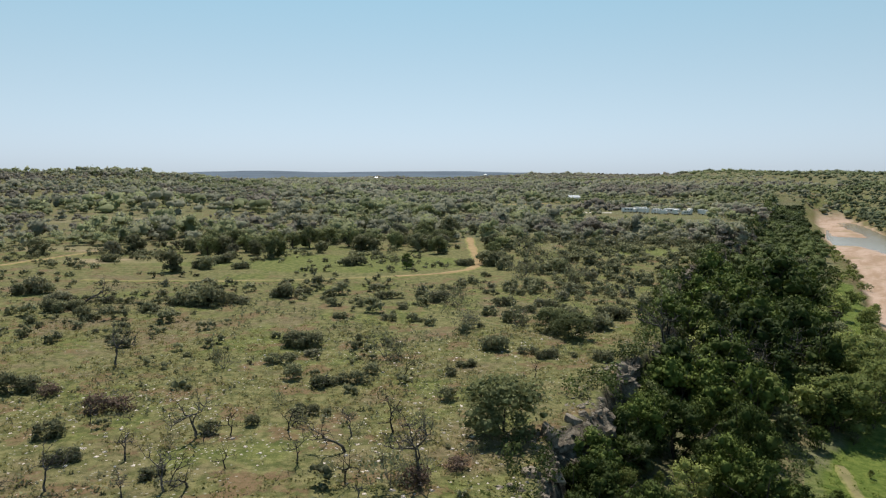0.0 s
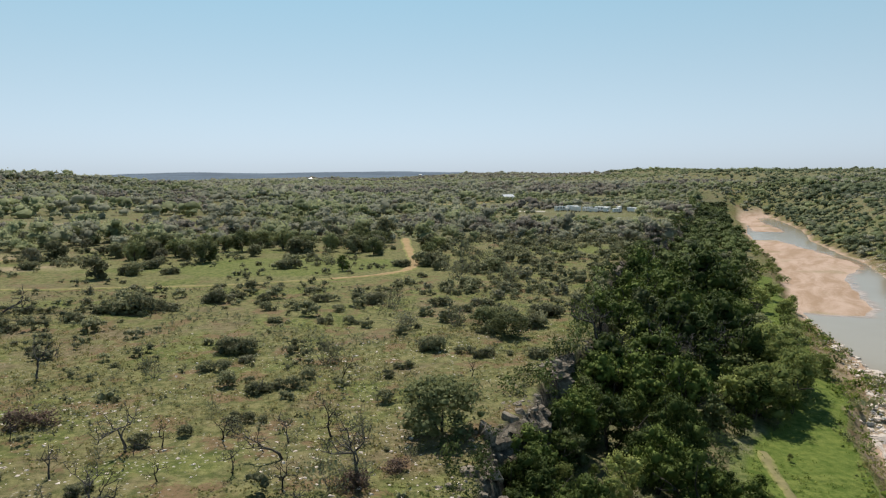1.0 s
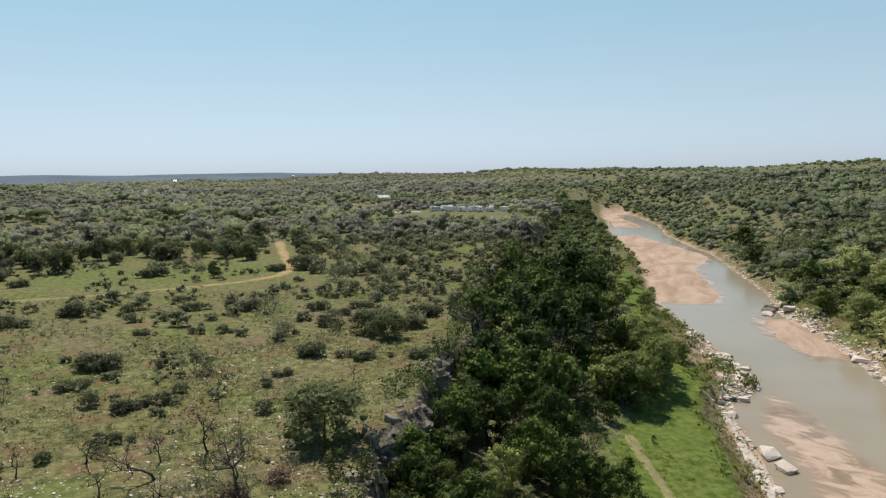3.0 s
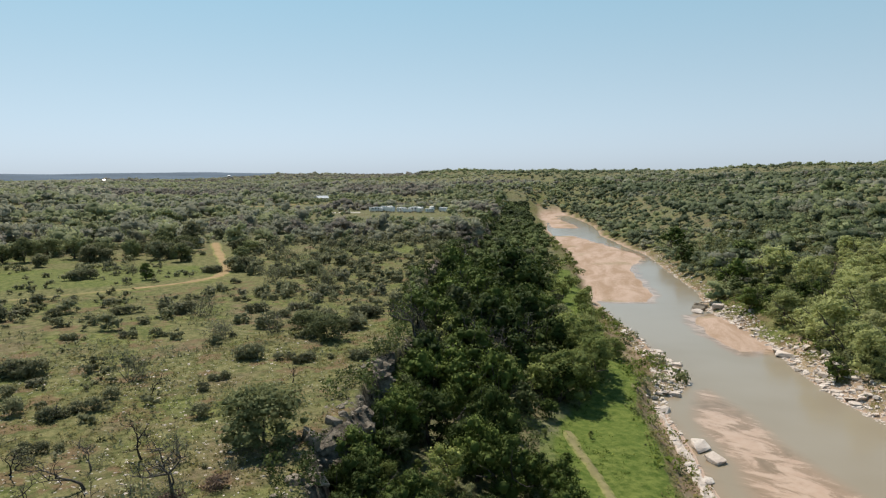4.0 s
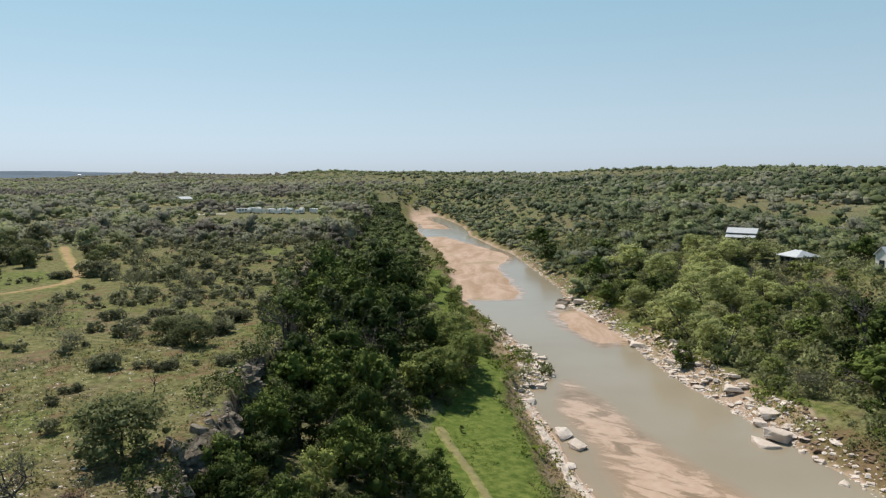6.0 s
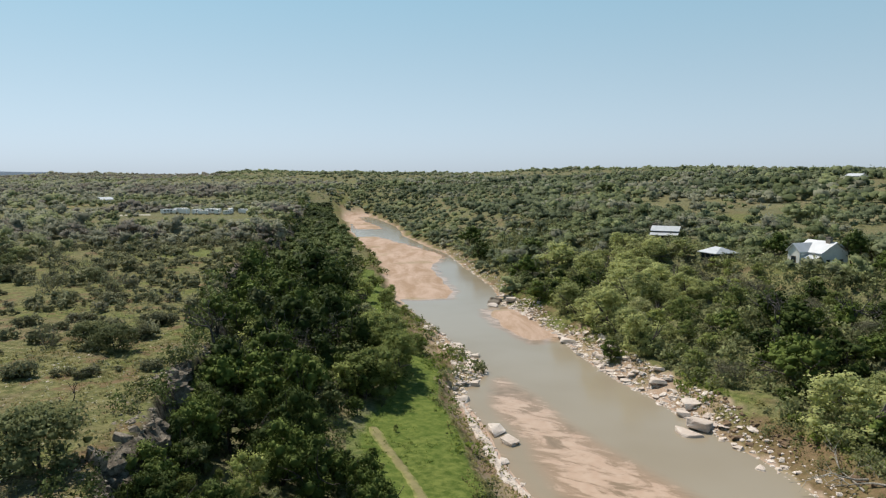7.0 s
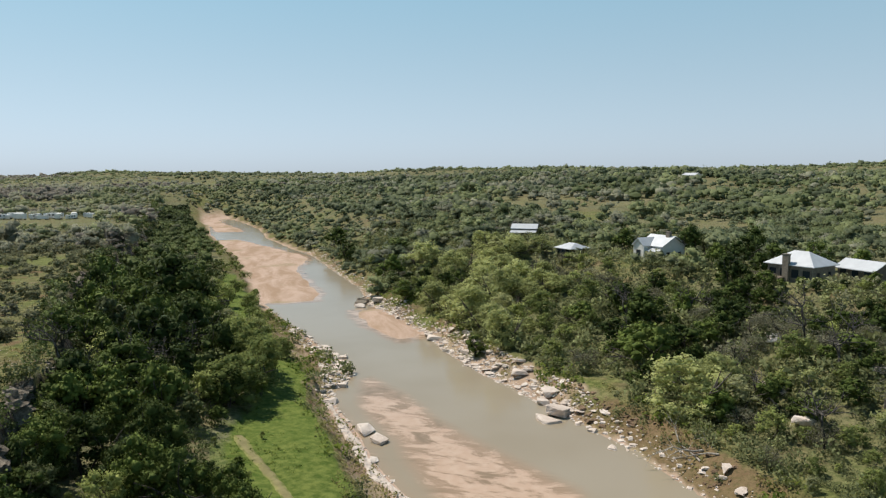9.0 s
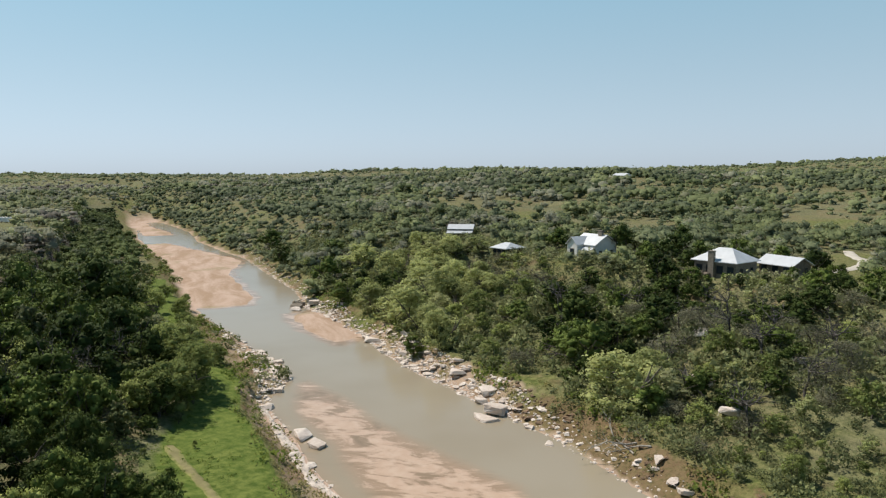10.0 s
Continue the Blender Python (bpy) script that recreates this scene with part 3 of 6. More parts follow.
def build_ground():
    az = np.radians(np.concatenate([np.arange(-46, 97, 0.45), np.arange(97, 314, 2.2)]))
    r = np.concatenate([[0.0005, 1.5, 4, 8, 13, 18, 24], 30 * (4700 / 30) ** (np.arange(280) / 279)])
    x, y = np.outer(r, np.sin(az)).ravel(), np.outer(r, np.cos(az)).ravel()
    z = ground_z(x, y)
    n, m = len(az), len(r)
    i, j = np.meshgrid(np.arange(m - 1), np.arange(n), indexing="ij")
    k = (j + 1) % n
    faces = np.stack([i * n + j, i * n + k, (i + 1) * n + k, (i + 1) * n + j], -1).reshape(-1, 4)[:, ::-1]
    me = mesh_of("ground", np.stack([x, y, z], 1), faces, "ground", None, False)
    c, mw, me_, ww, we = cliff_x(y), meadow_w(y), meadow_e(y), water_w(y), water_e(y)
    field = smooth(1 - np.hypot((x + 25) / 75, (y - 195) / 45)) + smooth(1 - np.hypot((x - 66) / 30, (y - 225) / 25))
    lush = np.where((x > mw - 6) & (x < me_ + 1), 1.0, 0.0) * (y < 230) + 0.87 * np.clip(field * 1.6, 0, 1)
    lush += 0.5 * np.where((x > we + 7) & (x < we + np.where(y < 150, 60, 25)), 1, 0)
    lush = np.minimum(lush, 1.0)
    far_east = np.where((x > we + 40) & (np.hypot(x, y) > 300), 0.22, 0.0) * smooth(0.6 + vnoise(x, y, 40, 13))
    bare = far_east + 0.3 * np.where((x > we) & (x < we + 10) & (y >= 150), 1, 0) + 0.28 * np.where((x > me_) & (x <= ww), 1, 0) + 0.5 * np.where((x > we) & (x < we + 9) & (y < 150), 1, 0) * smooth(vnoise(x, y, 9, 12) + 0.6)
    bare = np.maximum(bare, 0.9 * ((x > we + 1) & (x < we + 8) & (y > 22) & (y < 62)))
    lush = np.where((x > we) & (x < we + 8) & (y < 62), 0, lush)
    sand = np.where((x > ww - 2) & (x < we + 1), 1.0, 0.0) * (1 - smooth((y - 575) / 45))
    stones = np.where((x > we) & (x < we + 7.5) & (y > 56) & (y < 116), 0.8, 0.0) + np.where((x < ww) & (x > ww - 7) & (y > 97) & (y < 124), 0.8, 0.0)
    stones = np.maximum(stones, np.where((x > me_ + 2) & (x <= ww), 0.45, 0.0) * (y < 160))
    sand = np.maximum(sand, stones * smooth(0.8 + vnoise(x, y, 4, 17)))
    stony = np.where(x < c, np.interp(np.hypot(x, y), (40, 110, 150), (1.0, 0.7, 0.0)), 0.0)
    rr = np.hypot(x, y)
    lawn = 0.0
    for lx, ly, rx, ry in LAWNS:
        lawn = np.maximum(lawn, smooth(1.6 - 1.6 * np.hypot((x - lx) / rx, (y - ly) / ry)))
    lush = np.maximum(lush, np.minimum(lawn * 0.9, 0.74))
    bare = bare * (1 - lawn)
    wooded = np.where(x < c, smooth((rr - 235) / 50) * np.where(np.degrees(np.arctan2(x, y)) < -9, 0.55, 1.0), np.where(x > we + 6, smooth((x - we - 6) / 10), np.where(x < mw - 3, 1.0, 0.0))) * (1 - np.clip(lawn * 1.5, 0, 1))
    wooded = wooded * np.where((x > we) & (rr > 210), 0.95, 1.0)
    pasture = 0.3 * np.where(x > we + 60, smooth((rr - 230) / 60), 0.0) * smooth(0.7 + 0.8 * vnoise(x, y, 60, 16)) * (1 - lawn)
    for lx, ly, rx, ry in PASTURES:
        pasture = np.maximum(pasture, smooth(1.8 - 1.8 * np.hypot((x - lx) / rx, (y - ly) / ry) + 0.4 * vnoise(x, y, 13, 14)))
    face = smooth(((x - c) * 0.88 + 0.6) / 0.8) * smooth((4.6 - (x - c) * 0.88) / 1.2) * (y < 330)
    for name, val in (("face", face), ("pasture", pasture), ("wooded", wooded), ("lush", lush), ("bare", bare), ("sand", sand), ("stony", stony)):
        a = me.attributes.new(name, 'FLOAT', 'POINT')
        a.data.foreach_set("value", val.astype(np.float32))
    tagged(new("ground", me), "grassy limestone plateau with a river valley cut into it", "ground", kind="structure")


def build_water():
    ys = np.concatenate([np.arange(-150, 0, 4.0), np.arange(0, 260, 1.0), np.arange(260, 640, 4.0)])
    k = np.linspace(0, 1, 41)
    a, b = water_w(ys) - 3, water_e(ys) + 3
    x = a[:, None] + (b - a)[:, None] * k
    y = np.repeat(ys[:, None], 41, 1)
    verts = np.stack([x.ravel(), y.ravel(), np.full(x.size, WATER)], 1)
    i, j = np.meshgrid(np.arange(len(ys) - 1), np.arange(40), indexing="ij")
    f = np.stack([i * 41 + j, i * 41 + j + 1, (i + 1) * 41 + j + 1, (i + 1) * 41 + j], -1).reshape(-1, 4)
    me = mesh_of("water", verts, f, "water", None, False)
    px, py = verts[:, 0], verts[:, 1]
    shoal = np.clip((inside(px, py, SHOAL) + 2.0) / 7, 0, 1)
    shoal = np.maximum(shoal, np.clip((bars(px, py) + 4) / 5, 0, 1))
    shoal = np.maximum(shoal, np.clip(1 - (px - water_w(py)) / 4, 0, 1) * 0.3)
    at = me.attributes.new("shoal", 'FLOAT', 'POINT')
    at.data.foreach_set("value", shoal.astype(np.float32))
    tagged(new("water", me), "calm muddy river water with shallow sandy shoals", "water", kind="structure")


build_ground()
build_water()


# ---- tracks ----
def strip(name, points, width, material, lift=0.07):
    """A worn strip of ground along a line of the plan, draped on the terrain."""
    p = np.array(points, float)
    t = np.concatenate([[0], np.cumsum(np.hypot(*np.diff(p, axis=0).T))])
    s = np.arange(0, t[-1], 1.0)
    c = np.stack([np.interp(s, t, p[:, 0]), np.interp(s, t, p[:, 1])], 1)
    for _ in range(12):
        c[1:-1] = (c[:-2] + 2 * c[1:-1] + c[2:]) / 4
    d = np.gradient(c, axis=0)
    d /= np.linalg.norm(d, axis=1, keepdims=True)
    side = np.stack([-d[:, 1], d[:, 0]], 1)
    k = np.linspace(-1, 1, 7)
    w = width / 2 * (1 + 0.35 * vnoise(c[:, 0], c[:, 1], 4, 20))
    x = c[:, :1] + side[:, :1] * k * w[:, None] + 0.25 * vnoise(s[:, None] + k * 3, k[None] * 9 + s[:, None], 1.7, 21)
    y = c[:, 1:] + side[:, 1:] * k * w[:, None]
    z = ground_z(x, y) + lift + 0.0008 * np.hypot(x, y) - (0.10 + 0.0014 * np.hypot(x, y)) * np.abs(k) ** 3
    n = len(s)
    i, j = np.meshgrid(np.arange(n - 1), np.arange(6), indexing="ij")
    f = np.stack([i * 7 + j, (i + 1) * 7 + j, (i + 1) * 7 + j + 1, i * 7 + j + 1], -1).reshape(-1, 4)
    me = mesh_of(name, np.stack([x.ravel(), y.ravel(), z.ravel()], 1), f, material, None, False)
    me.attributes.new("edge", 'FLOAT', 'POINT').data.foreach_set("value", np.tile(np.abs(k), n).astype(np.float32))
    return new(name, me)


TRACK = [(-84, 162), (-70, 161.4), (-50, 161.7), (-31, 164.6), (-11.5, 169.4), (-0.6, 173.4), (6.5, 180), (10, 192), (10.1, 203), (9.7, 234), (10.3, 276)]
tagged(strip("track", TRACK[:5], 3.4, "faint_track", 0.05), "faint worn dirt track across the grass", "track", kind="structure")
tagged(strip("track", TRACK[4:], 4.2, "track"), "worn tan dirt track curving through the grass", "track", kind="structure")
TRACK_2 = [(-150, 172), (-118, 186), (-116, 198), (-115, 208), (-112, 222), (-104, 240)]
tagged(strip("track", TRACK_2, 3.4, "track"), "pale dirt track among the scrub", "track", kind="structure")
tagged(strip("path", [(38, 50), (43.2, 63.8), (45.4, 71.6), (46.7, 77.2), (48.6, 83.0)], 1.7, "footpath"), "trodden earth path beside the meadow", "path", kind="structure")


# ---- plants ----
def make_tree(name, seed, high, wide, base, leaf, count, size, label, clumps=48, heart=0.68):
    """A tapered forked trunk and a broad crown, as one thing."""
    r = np.random.default_rng(seed)
    top = new(name)
    rows = []
    for i in range(r.integers(1, 4)):
        rows += limbs(r, (r.uniform(-.15, .15), r.uniform(-.15, .15), -0.5), (r.normal(0, .35), r.normal(0, .35), 1), high * 0.62, high * 0.026, 1, 0.75, 0.12, 0.18)
    v, f = tubes(rows)
    f = joined(v, f)
    part("trunk", mesh_of("trunk", v, f, "bark", None, False), top)
    v, f, nrm = crown(r, wide, base, high, clumps, count, size, 0.14, heart)
    part("crown", mesh_of("crown", v, f, leaf, np.full(len(v), 0.0), False, nrm), top)
    return tagged(top, label, "tree")


def make_bush(name, seed, high, wide, leaf, count, size, label, stem="twig", heart=0.0):
    r = np.random.default_rng(seed)
    top = new(name)
    rows = []
    for i in range(6):
        a = r.uniform(0, 6.283)
        rows += limbs(r, (0, 0, -0.15), (math.cos(a) * 0.8, math.sin(a) * 0.8, 1), high * r.uniform(0.7, 1.1), 0.035, 1, 0.8, 0.1, 0.3)
    v, f = tubes(rows, 4)
    part("woody_base", mesh_of("woody_base", v, f, stem), top)
    v, f, nrm = crown(r, wide, high * 0.08, high, 26, count, size, 0.18, heart)
    v[:, 2] = np.maximum(v[:, 2], 0.02)
    part("foliage", mesh_of("foliage", v, f, leaf, np.full(len(v), 0.0), False, nrm), top)
    return tagged(top, label, "bush")


def make_dead_tree(seed, high, depth, material, label):
    r = np.random.default_rng(seed)
    rows = limbs(r, (0, 0, -0.3), (r.normal(0, .25), r.normal(0, .25), 1), high * 0.7, high * 0.046, depth, 0.85, 0.1, 0.32, (2, 4))
    v, f = tubes(rows)
    return tagged(new("dead_tree", mesh_of("dead_tree", v, f, material, None, False)), label, "dead tree", "dead trees on the plateau")


def stand(ob, x, y, size=1.0, turn=None, tall=1.0):
    """The thing's own pose on the ground at a place of the plan."""
    a = rng.uniform(0, 360) if turn is None else turn
    return pose(x, y, float(ground_z(x, y)), 0, 0, a) @ Matrix.Diagonal((size, size, size * tall, 1))


def plant(first, used, x, y, size=1.0, tall=1.0, turn=None):
    """Puts the model itself first, then copies of it."""
    m = stand(first, x, y, size, turn, tall)
    if first in used:
        return copy_thing(first, m)
    used.add(first)
    first.matrix_basis = m
    return first


used = set()
OAK, ELM = "dark green live oak with a broad crown in the valley", "light green leafing tree on the river bank"
near_oaks = [make_tree("oak_tree", 10 + i, 8.5, 3.7, 1.8, "oak_leaf", 4000, 0.142, OAK, 50) for i in range(4)]
near_elms = [make_tree("elm_tree", 30 + i, 8.0, 3.3, 1.4, "fresh_leaf", 3300, 0.143, ELM, 48, 0.55) for i in range(3)]
far_oaks = [make_tree("oak_tree", 14 + i, 8.5, 3.7, 2.0, "oak_leaf", 1000, 0.24, OAK, 30) for i in range(4)]
far_elms = [make_tree("elm_tree", 34 + i, 8.0, 3.3, 1.6, "fresh_leaf", 950, 0.24, ELM, 30, 0.55) for i in range(4)]
for o in near_oaks + far_oaks:
    tagged(o, group="trees under the cliff")
for o in near_elms + far_elms:
    tagged(o, group="trees on the banks")


def tree(oak, i, x, y, size, tall=1.0):
    near = math.hypot(x, y) < 96
    models = (near_oaks if near else far_oaks) if oak else (near_elms if near else far_elms)
    return plant(models[i % len(models)], used, x, y, size, tall)


bushes = [make_bush("bush", 50 + i, 2.0, 1.5, "scrub_leaf", 950, 0.122, "dense dark olive evergreen bush on the grass", heart=0.6) for i in range(4)]
grey_bushes = [make_bush("bare_bush", 60 + i, 2.0, 1.5, "scrub_leaf", 260, 0.10, "grey twiggy bush with few leaves") for i in range(3)]
dead = [make_dead_tree(70 + i, 4.0, 3, ("dead", "dead", "char", "dead", "char")[i], "leafless weathered dead tree with crooked branches") for i in range(5)]

# the belt of oaks between the cliff and the meadow
def belt_keep(x, y):
    c, m = cliff_x(y), meadow_w(y)
    edge = np.interp(y, (40, 60, 105, 130), (3.6, 3.4, 3.4, 3.0))
    return ((x > c + edge) & (x < m - np.interp(y, (50, 62, 90, 102), (5.6, 6.0, 6.0, 6.0))))


BELT_OAKS = [(14.6, 66.7, 6.2), (29.4, 71.5, 5.9), (30.9, 63.6, 6.4), (27.0, 78.5, 6.7), (33.6, 100.6, 7.1), (41.6, 101.8, 8.2), (48.9, 100.3, 8.4), (52.3, 116.9, 11.0), (53.2, 142.9, 10.8), (36.6, 112.0, 5.8), (64.5, 157.4, 10.1), (79.9, 163.7, 11.3), (34.9, 60.8, 6.2), (22.4, 76.4, 5.0), (27.6, 90.5, 5.6), (5.5, 36, 7), (8.5, 46, 7.5), (11.6, 55.5, 7), (13.0, 61.5, 6.4), (31.5, 93.5, 5.5)]
BELT_LIGHT = [(24.8, 67.3, 4.4), (22.0, 64.0, 3.2), (18.5, 67.5, 2.6), (26.0, 63.0, 3.4), (21.0, 73.0, 3.0), (19.0, 58.0, 3.4), (24.5, 58.5, 3.6), (24.7, 87.3, 5.3), (50.3, 93.1, 5.3), (44.1, 115.9, 6.1), (22.5, 70.5, 3.4), (20.0, 62.0, 3.6)]
for i, (x, y, w) in enumerate(BELT_OAKS + BELT_LIGHT):
    tree(i < len(BELT_OAKS), i, x, y, w / (8.2 if i < len(BELT_OAKS) else 7.4), 1.1 if y < 70 else 1.0)
marked = np.array(BELT_OAKS + BELT_LIGHT + [(22.0, 67.0, 13.0)])
belt = spread(-10, 130, 18, 205, 5.2, belt_keep, 5)
belt = belt[[(np.hypot(marked[:, 0] - x, marked[:, 1] - y) - marked[:, 2] * 0.36).min() > 0 for x, y in belt]]
for i, (x, y) in enumerate(belt):
    rim = meadow_w(y) - x
    oak = not ((rim < 8 and i % 5 < 2 and y > 95) or i % 9 == 0)
    low = 0.85 if x - cliff_x(y) < 9 and y < 120 else 0.75 if rim < 11 and y < 92 else 1.0
    tree(oak, i, x, y, (0.5 + 0.5 * rng.random()) * low, rng.uniform(0.8, 1.35))
for i, y in enumerate(np.arange(38, 104, 3.6)):
    tree(i % 6 != 2, i, float(cliff_x(y)) + rng.uniform(2.8, 5.0), y, rng.uniform(0.7, 1.0), rng.uniform(0.85, 1.1))
# low growth at the foot of the cliff and along the meadow
for i, (x, y) in enumerate(spread(0, 75, 30, 125, 4.2, lambda x, y: ((x > cliff_x(y) + 3.2) & (x < cliff_x(y) + 8)) * 0.5 + ((x > meadow_w(y) - 6) & (x < meadow_w(y) - 1.5) & (y < 100)) * 0.4, 15)):
    tree(i % 3 == 0, i, x, y, rng.uniform(0.2, 0.4))
# broad trees between the belt and the water
bank_trees = [make_tree("ash_tree", 46 + i, 8.0, 3.6, 0.7, "fresh_leaf", 3600, 0.15, "broad olive-green tree at the edge of the meadow", 56, 0.6) for i in range(2)]
for i, (x, y, w) in enumerate([(67.0, 112.8, 9.7), (62.0, 99.5, 9.6), (54.0, 93.7, 8.0), (57.5, 97.0, 7.0), (66.5, 106.0, 7.5), (72.5, 121.5, 8.0), (77.8, 115.6, 4.5), (74.1, 133.3, 7.5), (80.0, 129.0, 6.0)]):
    plant(bank_trees[i % 2], used, x, y, w / 8.0, 0.9)
# light trees along the west bank
for x, y, w in [(82.8, 133.3, 7.0), (77.9, 144.3, 7.4), (88, 140, 6.0), (91, 147, 6.5), (97, 158, 6.0), (97.0, 169.8, 7.0), (104, 168, 5.0), (112, 180, 5.0), (118, 190, 5.0), (109, 186, 5.5)]:
    tree(False, int(x), x, y, w / 7.4)
for i, (x, y) in enumerate(spread(100, 230, 150, 370, 5.5, lambda x, y: ((x > meadow_w(y) - 3) & (x < water_w(y) - 2.5)) * 0.8, 16, most=60)):
    tree(False, i, x, y, rng.uniform(0.3, 0.6), 0.9)
tree(False, 0, 50.6, 79.7, 0.27)


willows = [make_tree("willow_tree", 42 + i, 8.5, 3.3, 0.6, "pale_leaf", 2700, 0.165, "pale yellow-green willow beside the river", 44, 0.55) for i in range(2)]
budding = [make_tree("budding_tree", 56 + i, 7.5, 3.5, 0.9, "grey_bud_leaf", 1700, 0.15, "thin grey-green tree just coming into leaf", 54, 0.0) for i in range(2)]
for o in willows:
    tagged(o, group="willows on the east bank")
for o in budding:
    tagged(o, group="budding trees on the east bank")
# trees beside the houses
for i, (x, y, s) in enumerate([(174.0, 55.0, 0.36), (194, 31.5, 0.75), (197, 30, 0.6), (182.0, 34.5, 0.28), (170.0, 42, 0.32), (168.5, 50, 0.3), (167, 57, 0.4), (171, 63, 0.7), (181, 59, 0.8), (186, 106, 0.35), (189, 90, 0.3), (205, 88, 0.9), (196, 26, 0.4), (195, 60, 0.8), (200, 51, 0.9), (193, 67, 0.8), (206, 42, 0.8), (210, 70, 0.9), (216, 56, 0.8), (188, 73, 0.6), (201, 78, 0.7), (212, 86, 0.8), (214, 104, 0.8), (207, 111, 0.7), (186, 80, 0.4), (178, 68, 0.35), (220, 118, 0.8), (224, 76, 0.8), (230, 96, 0.8), (169, 46, 0.3), (167, 52, 0.34), (169, 57, 0.34), (172, 38, 0.32), (175, 33, 0.3), (166, 42, 0.36), (163, 49, 0.4), (183, 30, 0.4), (189, 27, 0.4)]):
    tree(True, i, x, y, s)


# woods on the east bank
def east_wood(x, y):
    e = x - water_e(y)
    clear = (np.hypot((x - 103) / 8, (y - 60) / 6) < 1) | (np.hypot(x - 180, y - 49) < 9.5) | (np.hypot((x - 203) / 36, (y - 25) / 9) < 0.9)
    return ((e > np.interp(y, (0, 45, 70, 110), (9, 10, 9, 8))) & (e < np.interp(y, (0, 35, 60, 160), (100, 95, 78, 60))) & ~clear) * 0.97


# the trees that stand out: place and crown width
DARK_OAKS = [(111, 22, 6), (126, 25, 6.5), (104, 25, 5), (137, 50, 6), (150, 52, 6), (156, 60, 6), (146, 63, 6), (115.5, 54.7, 7.9), (132.7, 65.8, 10.9), (122.1, 52.3, 8.2), (128.0, 50.5, 6.8), (141.4, 75.2, 6.5), (126.6, 69.0, 7.1), (149.4, 31.9, 5.6), (139.8, 144.6, 8.0), (156.9, 167.8, 8.4), (156.2, 143.1, 6.9), (193.1, 203.3, 10), (184.8, 224.9, 10), (211.7, 266.0, 9), (99.3, 36.3, 6.5), (107.1, 31.2, 5.6), (110.9, 92.7, 5.5), (120, 60, 6), (137, 70, 7)]
WILLOWS = [(114.1, 87.3, 8.4), (143.2, 111.9, 11.0), (150.6, 125.9, 10.2), (123.8, 105.0, 8.3), (128.2, 114.4, 6.5), (133.6, 126.5, 6.7), (100.4, 41.3, 10.4), (110.0, 40.8, 6.5), (164.9, 146.2, 9.7), (173.6, 171.3, 9.8), (157.5, 115.1, 8.5), (119, 96, 6), (136, 104, 7)]
GREEN_TREES = [(131.4, 95.7, 8.0), (135.9, 93.2, 8.4), (124.4, 79.3, 8.5), (152.0, 147.4, 9), (175.5, 200.3, 9), (122.3, 33.4, 7.3), (159.5, 42.2, 5.5), (118.2, 24.6, 6.0), (114.1, 28.0, 6.0), (97.5, 28.5, 5.5), (98.6, 24.4, 5.0), (99.4, 19.3, 5.8), (104.2, 16.3, 6.1), (84.6, 19.8, 5.0), (87.0, 14.3, 5.5), (86.0, 9.0, 5.0), (108.7, 48.3, 4.0), (147.4, 87.8, 7.4), (118, 81, 6), (113, 80, 4)]
GREY_TREES = [(114.0, 16.2, 7.5), (121, 14, 7), (122.0, 42.3, 7.0), (133.7, 43.0, 8.0), (134.1, 37.9, 7.5), (140.7, 26.2, 6.5), (133.7, 20.4, 7.0), (109.0, 65.5, 6.4), (98.1, 22.1, 5.0), (140.5, 56.9, 6.4), (99.0, 32.9, 4.6), (149.2, 71.4, 5.7), (171.5, 109.2, 6.0), (174.4, 100.8, 5.0), (87.8, 25.3, 3.0), (128, 30, 6), (145, 45, 6)]
known = []
for kind, rows in ((0, DARK_OAKS), (1, WILLOWS), (2, GREEN_TREES), (3, GREY_TREES)):
    for i, (x, y, w) in enumerate(rows):
        known.append((x, y, w, kind))
        if kind == 0:
            tree(True, i, x, y, w / 8.4, rng.uniform(0.8, 0.95))
        elif kind == 2:
            tree(False, i, x, y, w / 7.4, rng.uniform(0.8, 1.0))
        else:
            plant((willows if kind == 1 else budding)[i % 2], used, x, y, w / 7.4, rng.uniform(0.75, 0.9))
known = np.array(known)
grove = spread(60, 230, -25, 162, 4.6, east_wood, 6, most=470)
for i, (x, y) in enumerate(grove):
    gap = np.hypot(known[:, 0] - x, known[:, 1] - y) - known[:, 2] * 0.42
    if gap.min() < 0.5:
        continue
    e = x - water_e(y)
    size = min(rng.uniform(0.34, 0.85), 0.3 + gap.min() * 0.12)
    gone = math.hypot(x, y)
    if e > 25 and gone < 200 and y < 150:
        size = min(size, max(0.26, (25 * (1 - gone / (200 if y < 100 else 218)) + 0.8 - float(ground_z(x, y))) / 8.0))
    kind = int(known[np.argmin(gap + rng.uniform(0, 4, len(gap))), 3])
    if kind == 3 and i % 2:
        kind = 2
    if kind in (1, 3):
        plant((willows if kind == 1 else budding)[i % 2], used, x, y, size * 1.1, rng.uniform(0.75, 0.95))
    else:
        tree(kind == 0, i, x, y, size, rng.uniform(0.8, 1.0))


def track_gap(x, y):
    """How far a place lies from the dirt track."""
    d = np.full(np.shape(x), 1e9)
    for (ax, ay), (bx, by) in list(zip(TRACK, TRACK[1:])) + list(zip(TRACK_2, TRACK_2[1:])):
        k = np.clip(((x - ax) * (bx - ax) + (y - ay) * (by - ay)) / ((bx - ax) ** 2 + (by - ay) ** 2), 0, 1)
        d = np.minimum(d, np.hypot(x - ax - k * (bx - ax), y - ay - k * (by - ay)))
    return d


